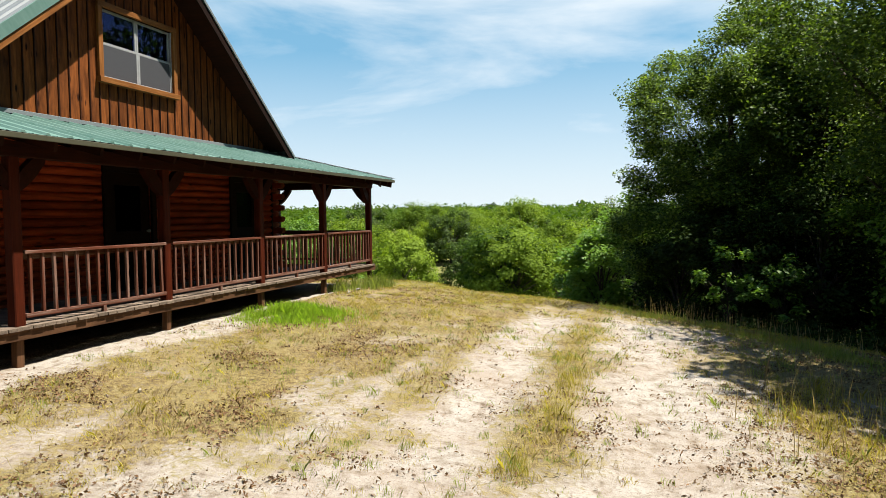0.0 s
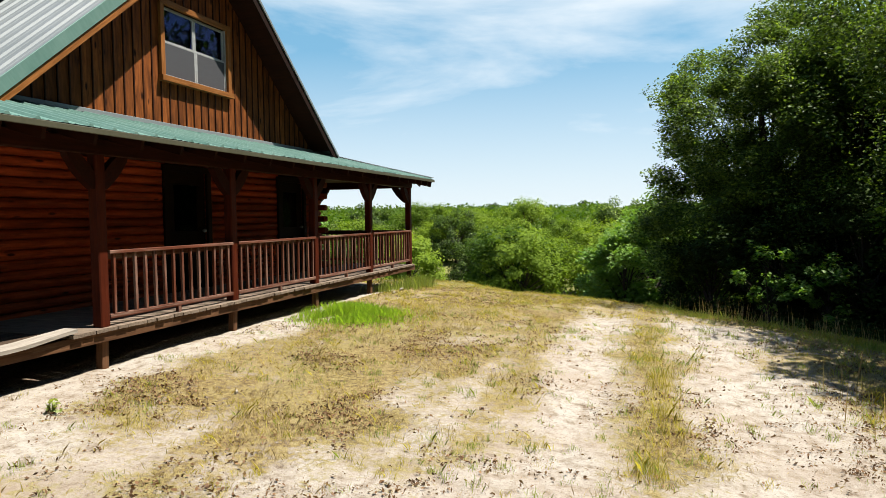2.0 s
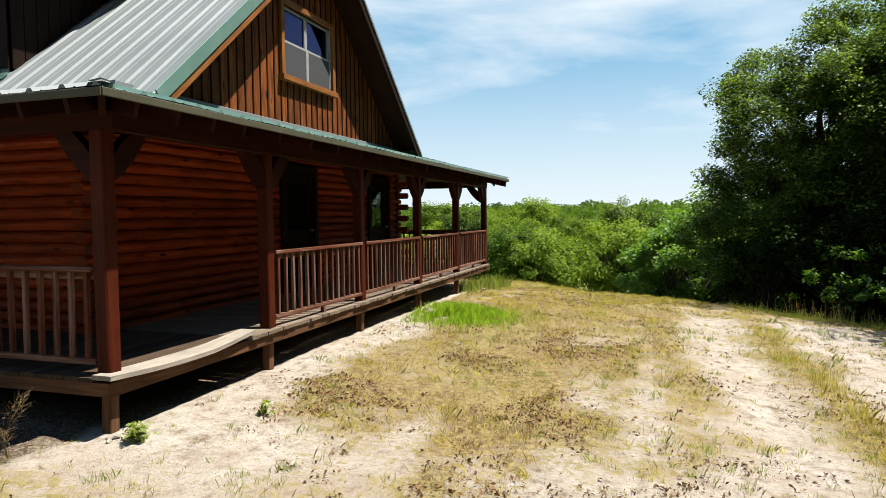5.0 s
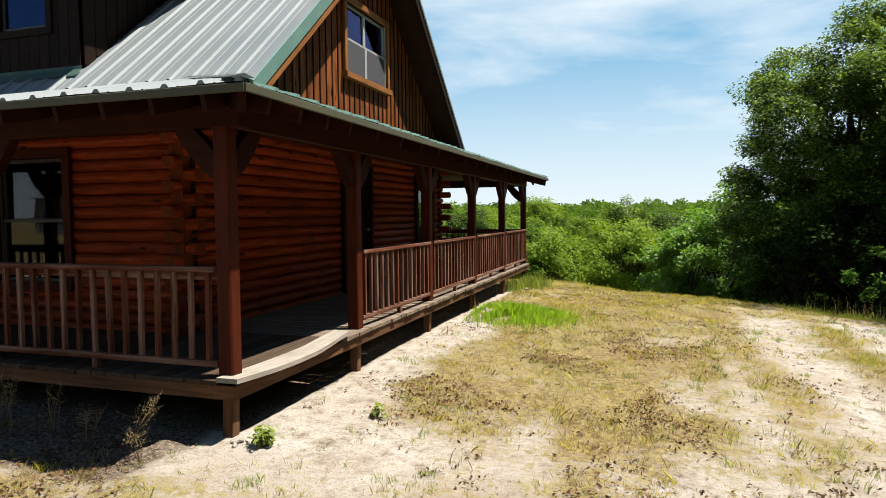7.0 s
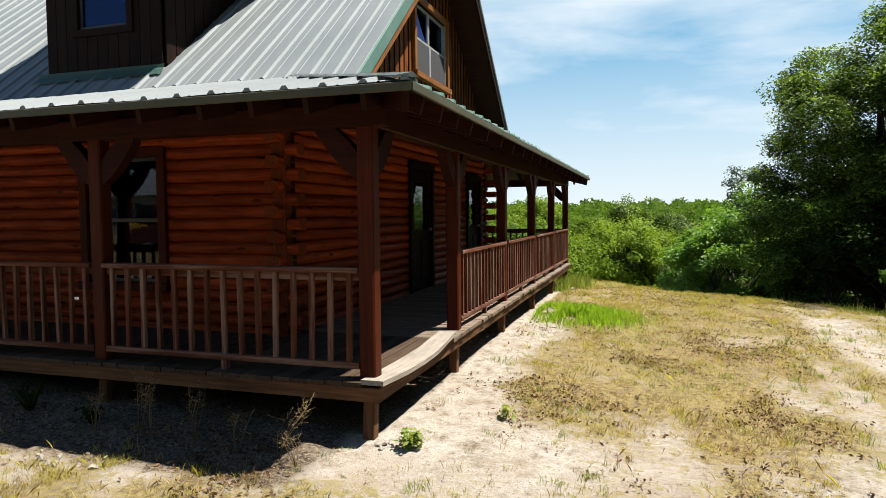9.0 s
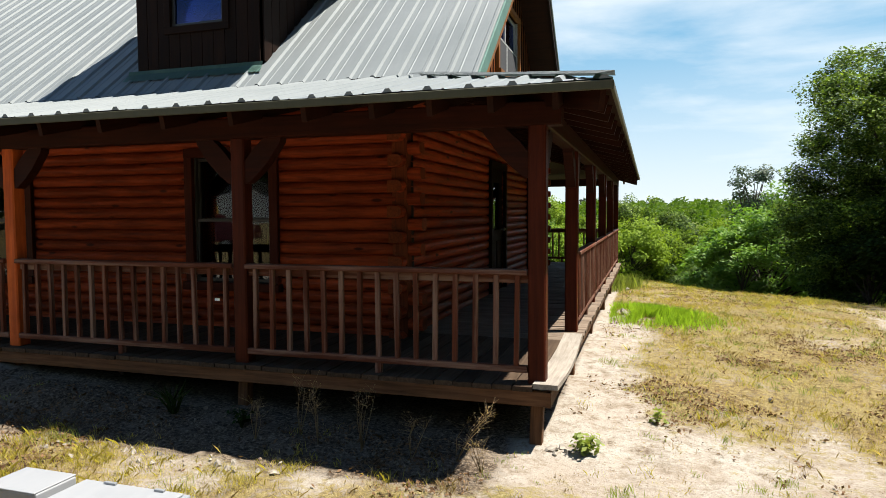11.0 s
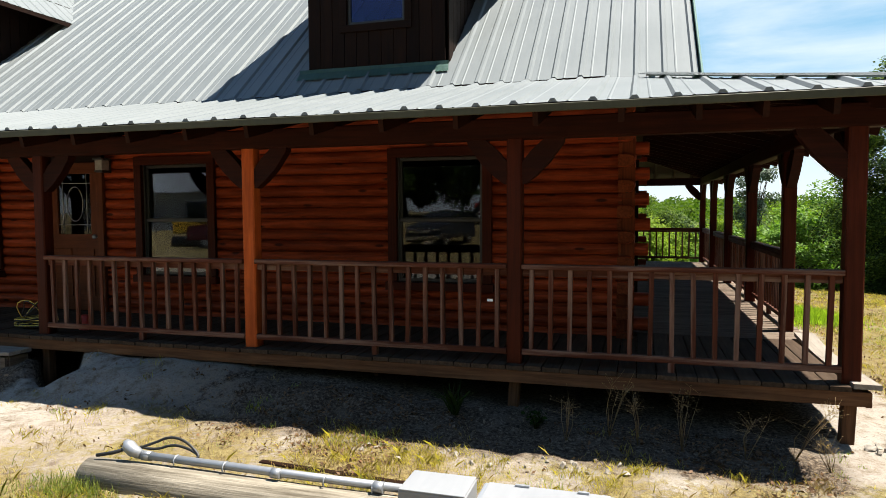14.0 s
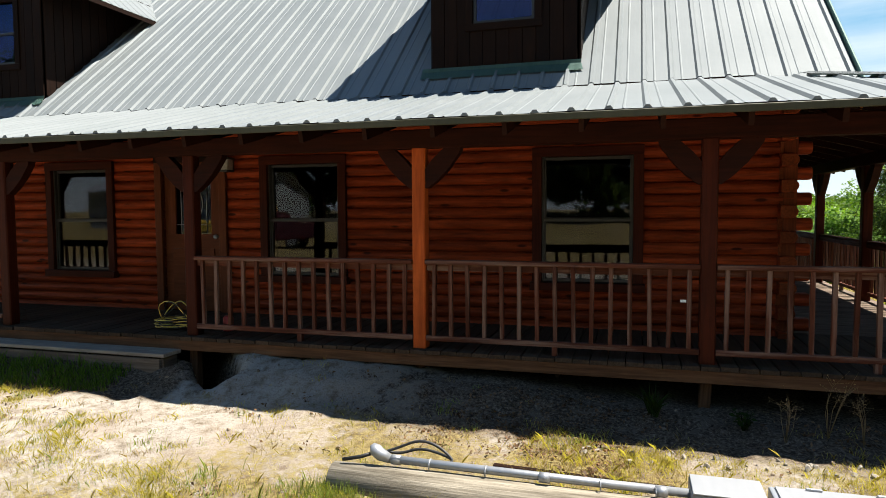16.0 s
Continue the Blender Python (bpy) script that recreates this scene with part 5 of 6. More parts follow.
# valley wood: a few built trees, copied
variants = []
for i, (h, rd, mat) in enumerate(((11.0, 5.6, LEAF_FAR), (12.5, 6.2, LEAF_FAR), (9.5, 5.0, LEAF_LIGHT), (12.0, 6.0, LEAF), (10.5, 5.8, LEAF_FAR))):
    v = make_tree("valley_tree", -14.0 + 12 * i, 94.0 + 5 * (i % 2), h, rd, 61 + i, 10500, 0.38, mat, "leafy broadleaf tree in the valley wood", 0.0, 60, "trees of the valley wood")
    variants.append(v)
rv = random.Random(5)
spots = []
for row, (y0, n, x0, x1) in enumerate(((84, 6, -36, 34), (104, 10, -62, 42), (118, 12, -76, 46), (136, 14, -92, 54), (158, 15, -116, 62))):
    for i in range(n):
        spots.append((x0 + (x1 - x0) * (i + rv.uniform(0.1, 0.9)) / n, y0 + rv.uniform(-6, 6), 0.78 + 0.06 * row + rv.uniform(-0.2, 0.24)))
for x, y, k in spots:
    src = variants[rv.choice((0, 1, 1, 2, 3, 3, 4))]
    c = copy_thing(src, Matrix.Translation((x, y, float(ground_z(x, y)) - 0.3)) @ pose(0, 0, 0, 0, 0, rv.uniform(0, 360)) @ Matrix.Diagonal((k, k, k * rv.uniform(0.85, 1.1), 1)))
for x, y, k in ((-22, 30.0, 0.42), (-28, 38.0, 0.5), (-16, 44.0, 0.45), (-34, 48.0, 0.6)):
    copy_thing(variants[2 if k < 0.5 else 0], Matrix.Translation((x, y, float(ground_z(x, y)) - 0.3)) @ Matrix.Diagonal((k, k, k, 1)))
# bushes on the slope below the lot
for x, y, k in ((-9.5, 66, 0.34), (-1.5, 68, 0.30), (10, 64, 0.4), (-17, 67, 0.33), (15, 66, 0.42), (-24, 70, 0.4), (19, 58, 0.4), (-20, 56, 0.42), (-17, 62, 0.4), (-23, 61, 0.45)):
    c = copy_thing(variants[2], Matrix.Translation((x, y, float(ground_z(x, y)) - 0.5)) @ pose(0, 0, 0, 0, 0, 70 * x) @ Matrix.Diagonal((k * 1.2, k * 1.2, k * 0.85, 1)))
    tagged(c, "rounded light green bush on the valley slope", "bush", "bushes of the valley slope")

# far wooded ridge as one mass of foliage
r = np.random.default_rng(9)
n = 150000
yy = 165 + 480 * r.random(n) ** 1.3
xx = (r.random(n) - 0.58) * (yy * 1.9 + 40)
clump = np.floor(xx / 8) * 13.7 + np.floor(yy / 11) * 7.3
top = 9.0 + 2.2 * np.sin(clump * 1.7)
ux, uy = (xx / 8) % 1 - 0.5, (yy / 11) % 1 - 0.5
zz = ground_z(xx, yy) + np.clip(top * (1 - 1.1 * (ux**2 + uy**2)), 1, None) * (0.35 + 0.65 * r.random(n) ** 0.4)
far = place("far_wood", leaf_cards("far_wood", np.stack([xx, yy, zz], 1), 0.55 + yy / 420, r, LEAF_FAR, 0.8, 0.95))
tagged(far, "hazy distant wooded ridge along the horizon", "wood", kind="stuff")
for x, y, h in ((-43.0, 470.0, 13.0), (-100.0, 440.0, 12.0), (-104.0, 446.0, 11.0), (14.5, 100.0, 0.0)):
    make_tree("pine_tree", x, y, h or 20.0, 3.4 if not h else 2.6, int(abs(x)), 3600 if not h else 900, 0.34 if not h else 1.1, PINE, "tall dark pine standing over the wood", 0.55, 22, "pines on the skyline", puff=(0.3, 0.5))

# wood and shed behind the camera, seen only in the window panes; trees made tall to cut low sky light
back = [(-54, -32), (-50, -20), (-40, -50), (-30, -50), (-21, -45), (-13, -46), (-6, -47), (2, -44), (10, -41), (17, -36), (23, -28), (27, -20), (-2, -41)]
for i, (x, y) in enumerate(back):
    copy_thing(variants[3], Matrix.Translation((x, y, float(ground_z(x, y)) - 0.2)) @ pose(0, 0, 0, 0, 0, 40 * i) @ Matrix.Diagonal((1.0, 1.0, 1.25, 1)))
# First two fill the gable pane; the rest, unseen, are added to block east light.
for i, (x, y) in enumerate(((18.5, 24.5), (17, 31), (18.6, 4.5), (18.5, -3), (19.0, -9), (22, 4), (22, -5), (21.5, -14), (19.4, 0.4))):
    copy_thing(variants[3], Matrix.Translation((x, y, min(-0.5, float(ground_z(x, y))))) @ pose(0, 0, 0, 0, 0, 65 * i) @ Matrix.Diagonal((0.8, 0.8, 1.6 if y > 20 else 1.35, 1)))

X0, X1, Y0, Y1, EV, RG = -43.0, -29.3, -41.0, -31.7, 3.4, 4.8
YM = (Y0 + Y1) / 2
shed = thing("storage_shed", (-36, YM, 0.2), "pale grey lap-sided storage shed with a white metal roof", "shed")
bm = bmesh.new()
for x in (X0, X1):
    loop = [bm.verts.new((x, q_, z)) for q_, z in ((Y0, -0.2), (Y1, -0.2), (Y1, EV), (YM, RG), (Y0, EV))]
    bm.faces.new(loop)
    if x == X0:
        first = loop
for k in range(5):
    bm.faces.new((first[k], first[(k + 1) % 5], loop[(k + 1) % 5], loop[k]))
part("wall", bm, SHEDW, shed)
for z in np.arange(0.2, EV, 0.2):
    bar("lap_board", (X1 + 0.012, Y0, z), (X1 + 0.012, Y1, z), 0.03, 0.17, SHEDW, shed)
for sg, ye in ((1, Y1 + 0.4), (-1, Y0 - 0.4)):
    e = EV - 0.13
    slab("roof", ([(X0 - 0.3, YM, RG + 0.08), (X0 - 0.3, ye, e + 0.08), (X1 + 0.3, ye, e + 0.08), (X1 + 0.3, YM, RG + 0.08)])[::sg], 0.07, GALV, shed)
for x in (-41.0, -37.0, -33.0):
    box("shed_door", x - 0.05, Y1 + 0.002, -0.1, x + 2.35, Y1 + 0.05, 2.45, GREYBOX, shed, 0.01)


def wheel(bm, x, y, z, rad, wide):
    tube_bm(bm, [(x - wide / 2, y, z), (x - wide * 0.42, y, z), (x + wide * 0.42, y, z), (x + wide / 2, y, z)], [rad * 0.86, rad, rad, rad * 0.86], 20)


def hull(bm, outline, w0, w1, zsplit):
    """A body closed over a side outline (y, z); half-width w0 below zsplit and w1 at the top."""
    top = max(z for _, z in outline)
    half = lambda z: w0 if z <= zsplit else w0 + (w1 - w0) * (z - zsplit) / (top - zsplit)
    a = [bm.verts.new((-half(z), q_, z)) for q_, z in outline]
    c = [bm.verts.new((half(z), q_, z)) for q_, z in outline]
    bm.faces.new(a), bm.faces.new(c[::-1])
    for k in range(len(outline)):
        n_ = (k + 1) % len(outline)
        bm.faces.new((a[k], c[k], c[n_], a[n_]))
    bmesh.ops.bevel(bm, geom=bm.edges[:], offset=0.05, segments=2, profile=0.5, affect="EDGES")


def car(name, x, y, turn, paint, label, outline, glass):
    """Front towards local +y."""
    c = thing(name, (x, y, float(ground_z(x, y))), label, "car")
    c.matrix_basis = pose(x, y, float(ground_z(x, y)), 0, 0, turn)

    def own(nm, bm, mat, lb=""):
        ob = part(nm, bm, mat, None, lb)
        ob.parent = c
        return ob
    bm = bmesh.new()
    hull(bm, outline, 0.95, 0.70, 1.0)
    own("body", bm, paint)
    bm = bmesh.new()
    hull(bm, glass, 0.93, 0.72, 1.0)
    own("windows", bm, DARKGLASS, "dark tinted car windows")
    for sx in (-0.80, 0.80):
        for sy in (-1.45, 1.45):
            bm = bmesh.new()
            wheel(bm, sx, sy, 0.36, 0.36, 0.24)
            own("tyre", bm, RUBBER)
            bm = bmesh.new()
            wheel(bm, sx * 1.02, sy, 0.36, 0.21, 0.25)
            own("rim", bm, GALV)
    for sx in (-0.68, 0.68):
        bm = bmesh.new()
        box_bm(bm, sx - 0.17, 2.26, 0.72, sx + 0.17, 2.36, 0.90, 0.02)
        own("headlight", bm, CHROME)
    for z, hgt_ in ((0.80, 0.02), (0.73, 0.02), (0.87, 0.02), (0.50, 0.07)):
        bm = bmesh.new()
        box_bm(bm, -0.48 if z > 0.6 else -0.9, 2.30, z - hgt_, 0.48 if z > 0.6 else 0.9, 2.39, z + hgt_, 0.01)
        own("grille_bar" if z > 0.6 else "bumper", bm, CHROME)
    return c


DARKGLASS = plain("tinted_car_glass", (0.012, 0.013, 0.015), 0.06, speckle=0.05)
CHROME = plain("chrome_trim", (0.62, 0.63, 0.65), 0.12, 1.0, 0.05)
CARPAINT = plain("charcoal_car_paint", (0.030, 0.031, 0.034), 0.22, 0.2, 0.1)
MAROON = plain("maroon_car_paint", (0.060, 0.010, 0.012), 0.25, 0.1, 0.1)
SUV = [(-2.3, 0.35), (2.28, 0.35), (2.34, 0.62), (2.28, 0.98), (1.15, 1.08), (0.50, 1.66), (-0.4, 1.78), (-1.9, 1.72), (-2.32, 1.05)]
SUVG = [(0.98, 1.12), (0.47, 1.60), (-0.4, 1.70), (-1.85, 1.65), (-2.18, 1.12)]
car("parked_car", -11.3, -24.4, 8, CARPAINT, "dark grey parked car on the sunlit yard", SUV, [(q_ + (0.03 if q_ > 0 else -0.03), z) for q_, z in SUVG])
PICK = [(-2.6, 0.45), (2.28, 0.40), (2.34, 0.70), (2.28, 1.05), (1.05, 1.14), (0.45, 1.72), (-0.75, 1.76), (-1.0, 1.16), (-2.6, 1.12)]
car("pickup_truck", -20.6, -20.2, 78, MAROON, "dark maroon pickup truck before the shed", PICK, [(0.92, 1.18), (0.42, 1.66), (-0.72, 1.70), (-0.92, 1.18)])

# red tractor on the rise before the wood
TX, TY = -10.9, -37.6
TZ = float(ground_z(TX, TY))
tractor = thing("tractor", (TX, TY, TZ), "red farm tractor with a white canopy at the wood edge", "tractor")
for x, rad, wide in ((-1.0, 0.78, 0.4), (1.0, 0.5, 0.28)):
    for sy in (-0.75, 0.75):
        bm = bmesh.new()
        tube_bm(bm, [(TX + x, TY + sy - wide / 2, TZ + rad), (TX + x, TY + sy - wide * 0.4, TZ + rad), (TX + x, TY + sy + wide * 0.4, TZ + rad), (TX + x, TY + sy + wide / 2, TZ + rad)], [rad * 0.85, rad, rad, rad * 0.85], 20)
        part("tyre", bm, RUBBER, tractor)
        bm = bmesh.new()
        tube_bm(bm, [(TX + x, TY + sy - wide * 0.52, TZ + rad), (TX + x, TY + sy + wide * 0.52, TZ + rad)], rad * 0.5, 14)
        part("rim", bm, WHITE, tractor)
        if rad > 0.6:
            bm = bmesh.new()
            tube_bm(bm, [(TX + x + 0.9 * math.cos(a), TY + sy, TZ + rad + 0.9 * math.sin(a)) for a in np.linspace(0.3, 2.5, 9)], 0.13, 8)
            part("fender", bm, RED, tractor)
box("hood", TX - 0.2, TY - 0.35, TZ + 0.85, TX + 1.5, TY + 0.35, TZ + 1.5, RED, tractor, 0.08)
box("grille", TX + 1.5, TY - 0.28, TZ + 0.8, TX + 1.6, TY + 0.28, TZ + 1.4, GALV, tractor, 0.03)
box("seat", TX - 1.1, TY - 0.25, TZ + 1.2, TX - 0.6, TY + 0.25, TZ + 1.65, BLACK, tractor, 0.05)
for sx, sy in ((-1.3, -0.6), (-1.3, 0.6), (-0.1, -0.6), (-0.1, 0.6)):
    bar("canopy_post", (TX + sx, TY + sy, TZ + 1.1), (TX + sx, TY + sy, TZ + 2.6), 0.06, 0.06, BLACK, tractor, up=(0, 1, 0))
box("canopy", TX - 1.5, TY - 0.75, TZ + 2.6, TX + 0.15, TY + 0.75, TZ + 2.7, WHITE, tractor, 0.03)

# small yellow excavator before the shed
DX, DY = -24.2, -21.8
DZ = float(ground_z(DX, DY))
digger = thing("excavator", (DX, DY, DZ), "small yellow excavator parked before the shed", "excavator")
for sy in (-0.7, 0.7):
    box("track", DX - 1.2, DY + sy - 0.2, DZ, DX + 1.2, DY + sy + 0.2, DZ + 0.5, RUBBER, digger, 0.15)
box("engine_housing", DX - 1.2, DY - 0.75, DZ + 0.6, DX + 0.6, DY + 0.75, DZ + 1.3, DIGGER, digger, 0.08)
box("cab", DX - 0.2, DY - 0.1, DZ + 1.3, DX + 0.8, DY + 0.75, DZ + 2.4, DARKGLASS, digger, 0.06)
bm = bmesh.new()
tube_bm(bm, [(DX + 0.5, DY - 0.4, DZ + 1.0), (DX + 1.6, DY - 0.4, DZ + 2.3), (DX + 2.5, DY - 0.4, DZ + 2.7)], [0.2, 0.24, 0.16], 8)
part("boom", bm, DIGGER, digger)
bm = bmesh.new()
tube_bm(bm, [(DX + 2.5, DY - 0.4, DZ + 2.8), (DX + 2.9, DY - 0.4, DZ + 1.2)], [0.16, 0.1], 8)
part("stick", bm, DIGGER, digger)
box("bucket", DX + 2.5, DY - 0.7, DZ + 0.6, DX + 3.0, DY - 0.1, DZ + 1.2, DIGGER, digger, 0.1)


# ---- grass and litter ----
def blades(name, x, y, h, w, r, mat, label, bend=0.5, z=None):
    """Bent blades standing on the ground at x, y."""
    n = len(x)
    z = ground_z(x, y) - 0.004 if z is None else z
    th = r.uniform(0, 2 * math.pi, n)
    dx, dy = np.cos(th), np.sin(th)
    ph = r.uniform(0, 2 * math.pi, n)
    b_ = bend * h * r.uniform(0.2, 1.0, n)
    bx, by = np.cos(ph) * b_, np.sin(ph) * b_
    base = np.stack([x, y, z], 1)
    side = np.stack([dx, dy, 0 * dx], 1) * (w * r.uniform(0.6, 1.3, n))[:, None]
    mid = base + np.stack([bx * 0.3, by * 0.3, h * 0.55], 1)
    tip = base + np.stack([bx, by, h], 1)
    v = np.stack([base - side, base + side, mid + side * 0.75, tip, mid - side * 0.75], 1).reshape(-1, 3)
    me = bpy.data.meshes.new(name)
    me.vertices.add(5 * n)
    me.vertices.foreach_set("co", v.astype(np.float32).ravel())
    me.loops.add(5 * n)
    me.loops.foreach_set("vertex_index", np.arange(5 * n, dtype=np.int32))
    me.polygons.add(n)
    me.polygons.foreach_set("loop_start", np.arange(0, 5 * n, 5, dtype=np.int32))
    me.materials.append(mat)
    me.update(calc_edges=True)
    return tagged(place(name, me), label, "grass", kind="stuff")


def under_porch(x, y):
    return ((x < 0.08) & (y > -0.06) & (y < 11.6))


def scatter(r, n, x0, x1, y0, y1, weight):
    x, y = r.uniform(x0, x1, n * 5), r.uniform(y0, y1, n * 5)
    keep = (r.random(n * 5) < weight(x, y)) & ~under_porch(x, y)
    return x[keep][:n], y[keep][:n]


def tufted(r, x, y, per, spread):
    k = np.repeat(np.arange(len(x)), per)
    return x[k] + r.normal(size=len(k)) * spread, y[k] + r.normal(size=len(k)) * spread


def clumps(name, r, x, y, per, spread, h, w, mat, label, bend=0.8):
    """Tufts of differing size: blades shorter towards each tuft's rim."""
    size = np.clip(r.lognormal(0, 0.42, len(x)), 0.35, 1.8)
    k = np.repeat(np.arange(len(x)), per)
    k = k[r.random(len(k)) < np.clip(size[k] * 0.6, 0.2, 1)]
    d = r.normal(size=(len(k), 2)) * spread * size[k][:, None] ** 0.7
    px, py = x[k] + d[:, 0], y[k] + d[:, 1]
    hh = h * size[k] * r.uniform(0.35, 1.0, len(k))
    out = ~under_porch(px, py)
    return blades(name, px[out], py[out], hh[out], w, r, mat, label, bend)


r = np.random.default_rng(21)
near = lambda x, y: np.clip(1.25 - 0.07 * np.hypot(x - 2.5, y + 3), 0.3, 1)
patchy = lambda x, y, s, seed, lo=0.47, k=7.0: np.clip((fbm(x, y, s, seed) - lo) * k, 0, 1)
x, y = scatter(r, 60000, -11, 10.5, -3.4, 14, lambda x, y: np.clip(turf_cover(x, y) * 1.6 - 0.45, 0, 1) * near(x, y) * (0.04 + patchy(x, y, 4.5, 30, 0.47, 7)) * (0.3 + 0.7 * patchy(x, y, 1.3, 66, 0.42, 6)))
blades("dry_turf", x, y, r.uniform(0.015, 0.055, len(x)), 0.0022, r, DRY, "short dry straw-coloured turf", 1.6)
x, y = scatter(r, 60000, -11, 10.5, -3.4, 14, lambda x, y: np.clip(turf_cover(x, y) * 1.6 - 0.5, 0, 1) * (0.55 + 0.45 * step(4, 8, y)) * patchy(x, y, 1.9, 61) * patchy(x, y, 6.0, 64, 0.42, 6))
blades("olive_turf", x, y, r.uniform(0.02, 0.085, len(x)), 0.0028, r, OLIVEGRASS, "short olive and yellow turf", 1.3)
x, y = scatter(r, 6000, -11, 10.5, -3.4, 14, lambda x, y: (0.05 + 0.6 * turf_cover(x, y)) * patchy(x, y, 1.7, 31))
clumps("grass_tufts", r, x, y, 20, 0.03, 0.055, 0.0021, OLIVEGRASS, "scattered olive green grass tufts", 1.1)
x, y = scatter(r, 6500, -11, 10.5, -3.4, 14, lambda x, y: (0.05 + 0.6 * turf_cover(x, y)) * patchy(x, y, 2.3, 32))
clumps("straw_tufts", r, x, y, 22, 0.035, 0.048, 0.0019, STALK, "brown dead grass tufts in the turf", 1.4)
x, y = scatter(r, 420, -11, 9.5, -3.4, 12, lambda x, y: 0.04 + patchy(x, y, 0.9, 33, 0.5))
clumps("green_tufts", r, x, y, 30, 0.028, 0.045, 0.0019, WEED, "small bright green grass tufts on sand")
x, y = scatter(r, 380, 3.2, 8.4, -1.5, 9.0, lambda x, y: 0.25 + patchy(x, y, 1.0, 71, 0.45))
clumps("rut_tufts", r, x, y, 26, 0.030, 0.080, 0.0020, WEED, "low yellow-green tufts on the wheel ruts", 0.9)
x, y = scatter(r, 1500, -1, 8.0, -3.4, 13, lambda x, y: (0.02 + 0.8 * np.clip(turf_cover(x, y) - 0.25, 0, 1)) * patchy(x, y, 1.2, 73, 0.48))
clumps("turf_weeds", r, x, y, 22, 0.03, 0.045, 0.0020, WEED, "yellow-green weeds in the dry turf", 1.0)
# lush patch where water drips off the eave, open round a sandy slab
x = r.normal(0.72, 0.42, 12000)
y = 6.45 + r.normal(0, 0.42, 12000) - 0.05 * (x - 0.7)
k = ~under_porch(x, y) & (x > 0.1) & (np.hypot((x - 0.3) / 0.16, (y - 6.45) / 0.5) > 1) & (fbm(x, y, 2.2, 62) > 0.36)
x, y = x[k], y[k]
blades("green_grass_patch", x, y, r.uniform(0.06, 0.20, len(x)) * (1.15 - 0.5 * np.hypot(x - 0.72, y - 6.45)).clip(0.35, 1.1), 0.0045, r, GREENGRASS, "lush bright green grass patch by the porch", 0.7)
y = r.uniform(1.3, 7.4, 170)
x = 5.53 + 0.12 * np.sin(0.5 * y) + r.normal(0, 0.09, 170)
k = fbm(x, y, 1.6, 35) > 0.46
clumps("rut_strip_grass", r, x[k], y[k], 14, 0.045, 0.090, 0.0019, OLIVEGRASS, "golden dry grass strip between the wheel ruts", 0.8)
y = r.uniform(1.4, 5.6, 800)
x = 5.50 + 0.12 * np.sin(0.5 * y) + r.normal(0, 0.09, 800)
k = fbm(x, y, 1.6, 35) > 0.5
blades("rut_strip_stalks", x[k], y[k], r.uniform(0.05, 0.16, k.sum()), 0.0017, r, OLIVEGRASS, "tall dry stalks between the wheel ruts", 0.4)
# wood edge: broken grass, seed stalks, dark undergrowth
x, y = scatter(r, 760, 5.4, 10.5, 2.5, 13.0, lambda x, y: 0.9 * np.exp(-(((x - 6.5) * 0.72 + (y - 10.2) * 0.69) / 0.7) ** 2) * (0.2 + patchy(x, y, 1.2, 37)))
clumps("edge_grass", r, x, y, 26, 0.08, 0.12, 0.0024, WEED, "uncut yellow-green grass along the wood edge", 0.6)
x, y = scatter(r, 120, 7.2, 9.2, 2.6, 6.0, lambda x, y: np.exp(-(((x - 8.15) / 0.5) ** 2 + ((y - 4.1) / 1.1) ** 2)))
clumps("corner_tufts", r, x, y, 20, 0.05, 0.12, 0.0022, OLIVEGRASS, "rank grass clumps beside the wheel rut", 0.6)
x = r.uniform(8.2, 15.0, 420)
u = r.random(420) ** 1.2 * 7.5
y = 13.4 - 0.72 * (x - 6) + u + 0.4 * r.normal(size=420)
k = np.repeat(np.arange(420), 46)
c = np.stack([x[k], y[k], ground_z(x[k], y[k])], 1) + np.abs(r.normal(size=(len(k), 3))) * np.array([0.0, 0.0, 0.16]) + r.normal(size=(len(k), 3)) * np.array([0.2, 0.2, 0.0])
# Undergrowth takes the darkened leaf, so its shade is painted.
tagged(place("wood_floor_growth", leaf_cards("wood_floor_growth", c, 0.09, r, LEAF_DARK, 0.8)), "undergrowth on the wood floor, shade put into its leaf colour", "undergrowth", kind="stuff")
f = r.random(260)
x, y = 6.2 + 3.6 * f + r.normal(0, 0.3, 260), 10.9 - 3.9 * f + r.normal(0, 0.35, 260)
x, y = np.concatenate([x, r.normal(8.1, 0.45, 90)]), np.concatenate([y, r.normal(4.2, 0.9, 90)])
blades("seed_stalks", x, y, r.uniform(0.2, 0.5, 350), 0.0032, r, STALK, "tall dry seed stalks along the wood edge", 0.25)
x, y = scatter(r, 26000, -4, 9.5, -3.4, 9, lambda x, y: np.clip(0.25 + 1.8 * (fbm(x, y, 1.3, 50) - 0.42), 0.05, 1) * near(x, y))
blades("straw_litter", x, y, r.uniform(0.004, 0.012, len(x)), 0.0018, r, STALK, "dry straw bits strewn on the sand", 4.5)
x, y = scatter(r, 330, -9.5, -0.3, -2.6, -0.75, lambda x, y: 0.03 + patchy(x, y, 0.9, 63, 0.50, 9))
clumps("yard_tufts", r, x, y, 90, 0.048, 0.055, 0.0019, OLIVEGRASS, "yellow-green grass tufts before the porch", 1.3)
x, y = scatter(r, 60, -9.5, -0.3, -2.4, -0.85, lambda x, y: 0.04 + patchy(x, y, 0.9, 63, 0.50, 9))
clumps("weed_tufts", r, x, y, 40, 0.045, 0.075, 0.0020, WEED, "bright green weeds before the porch", 0.6)
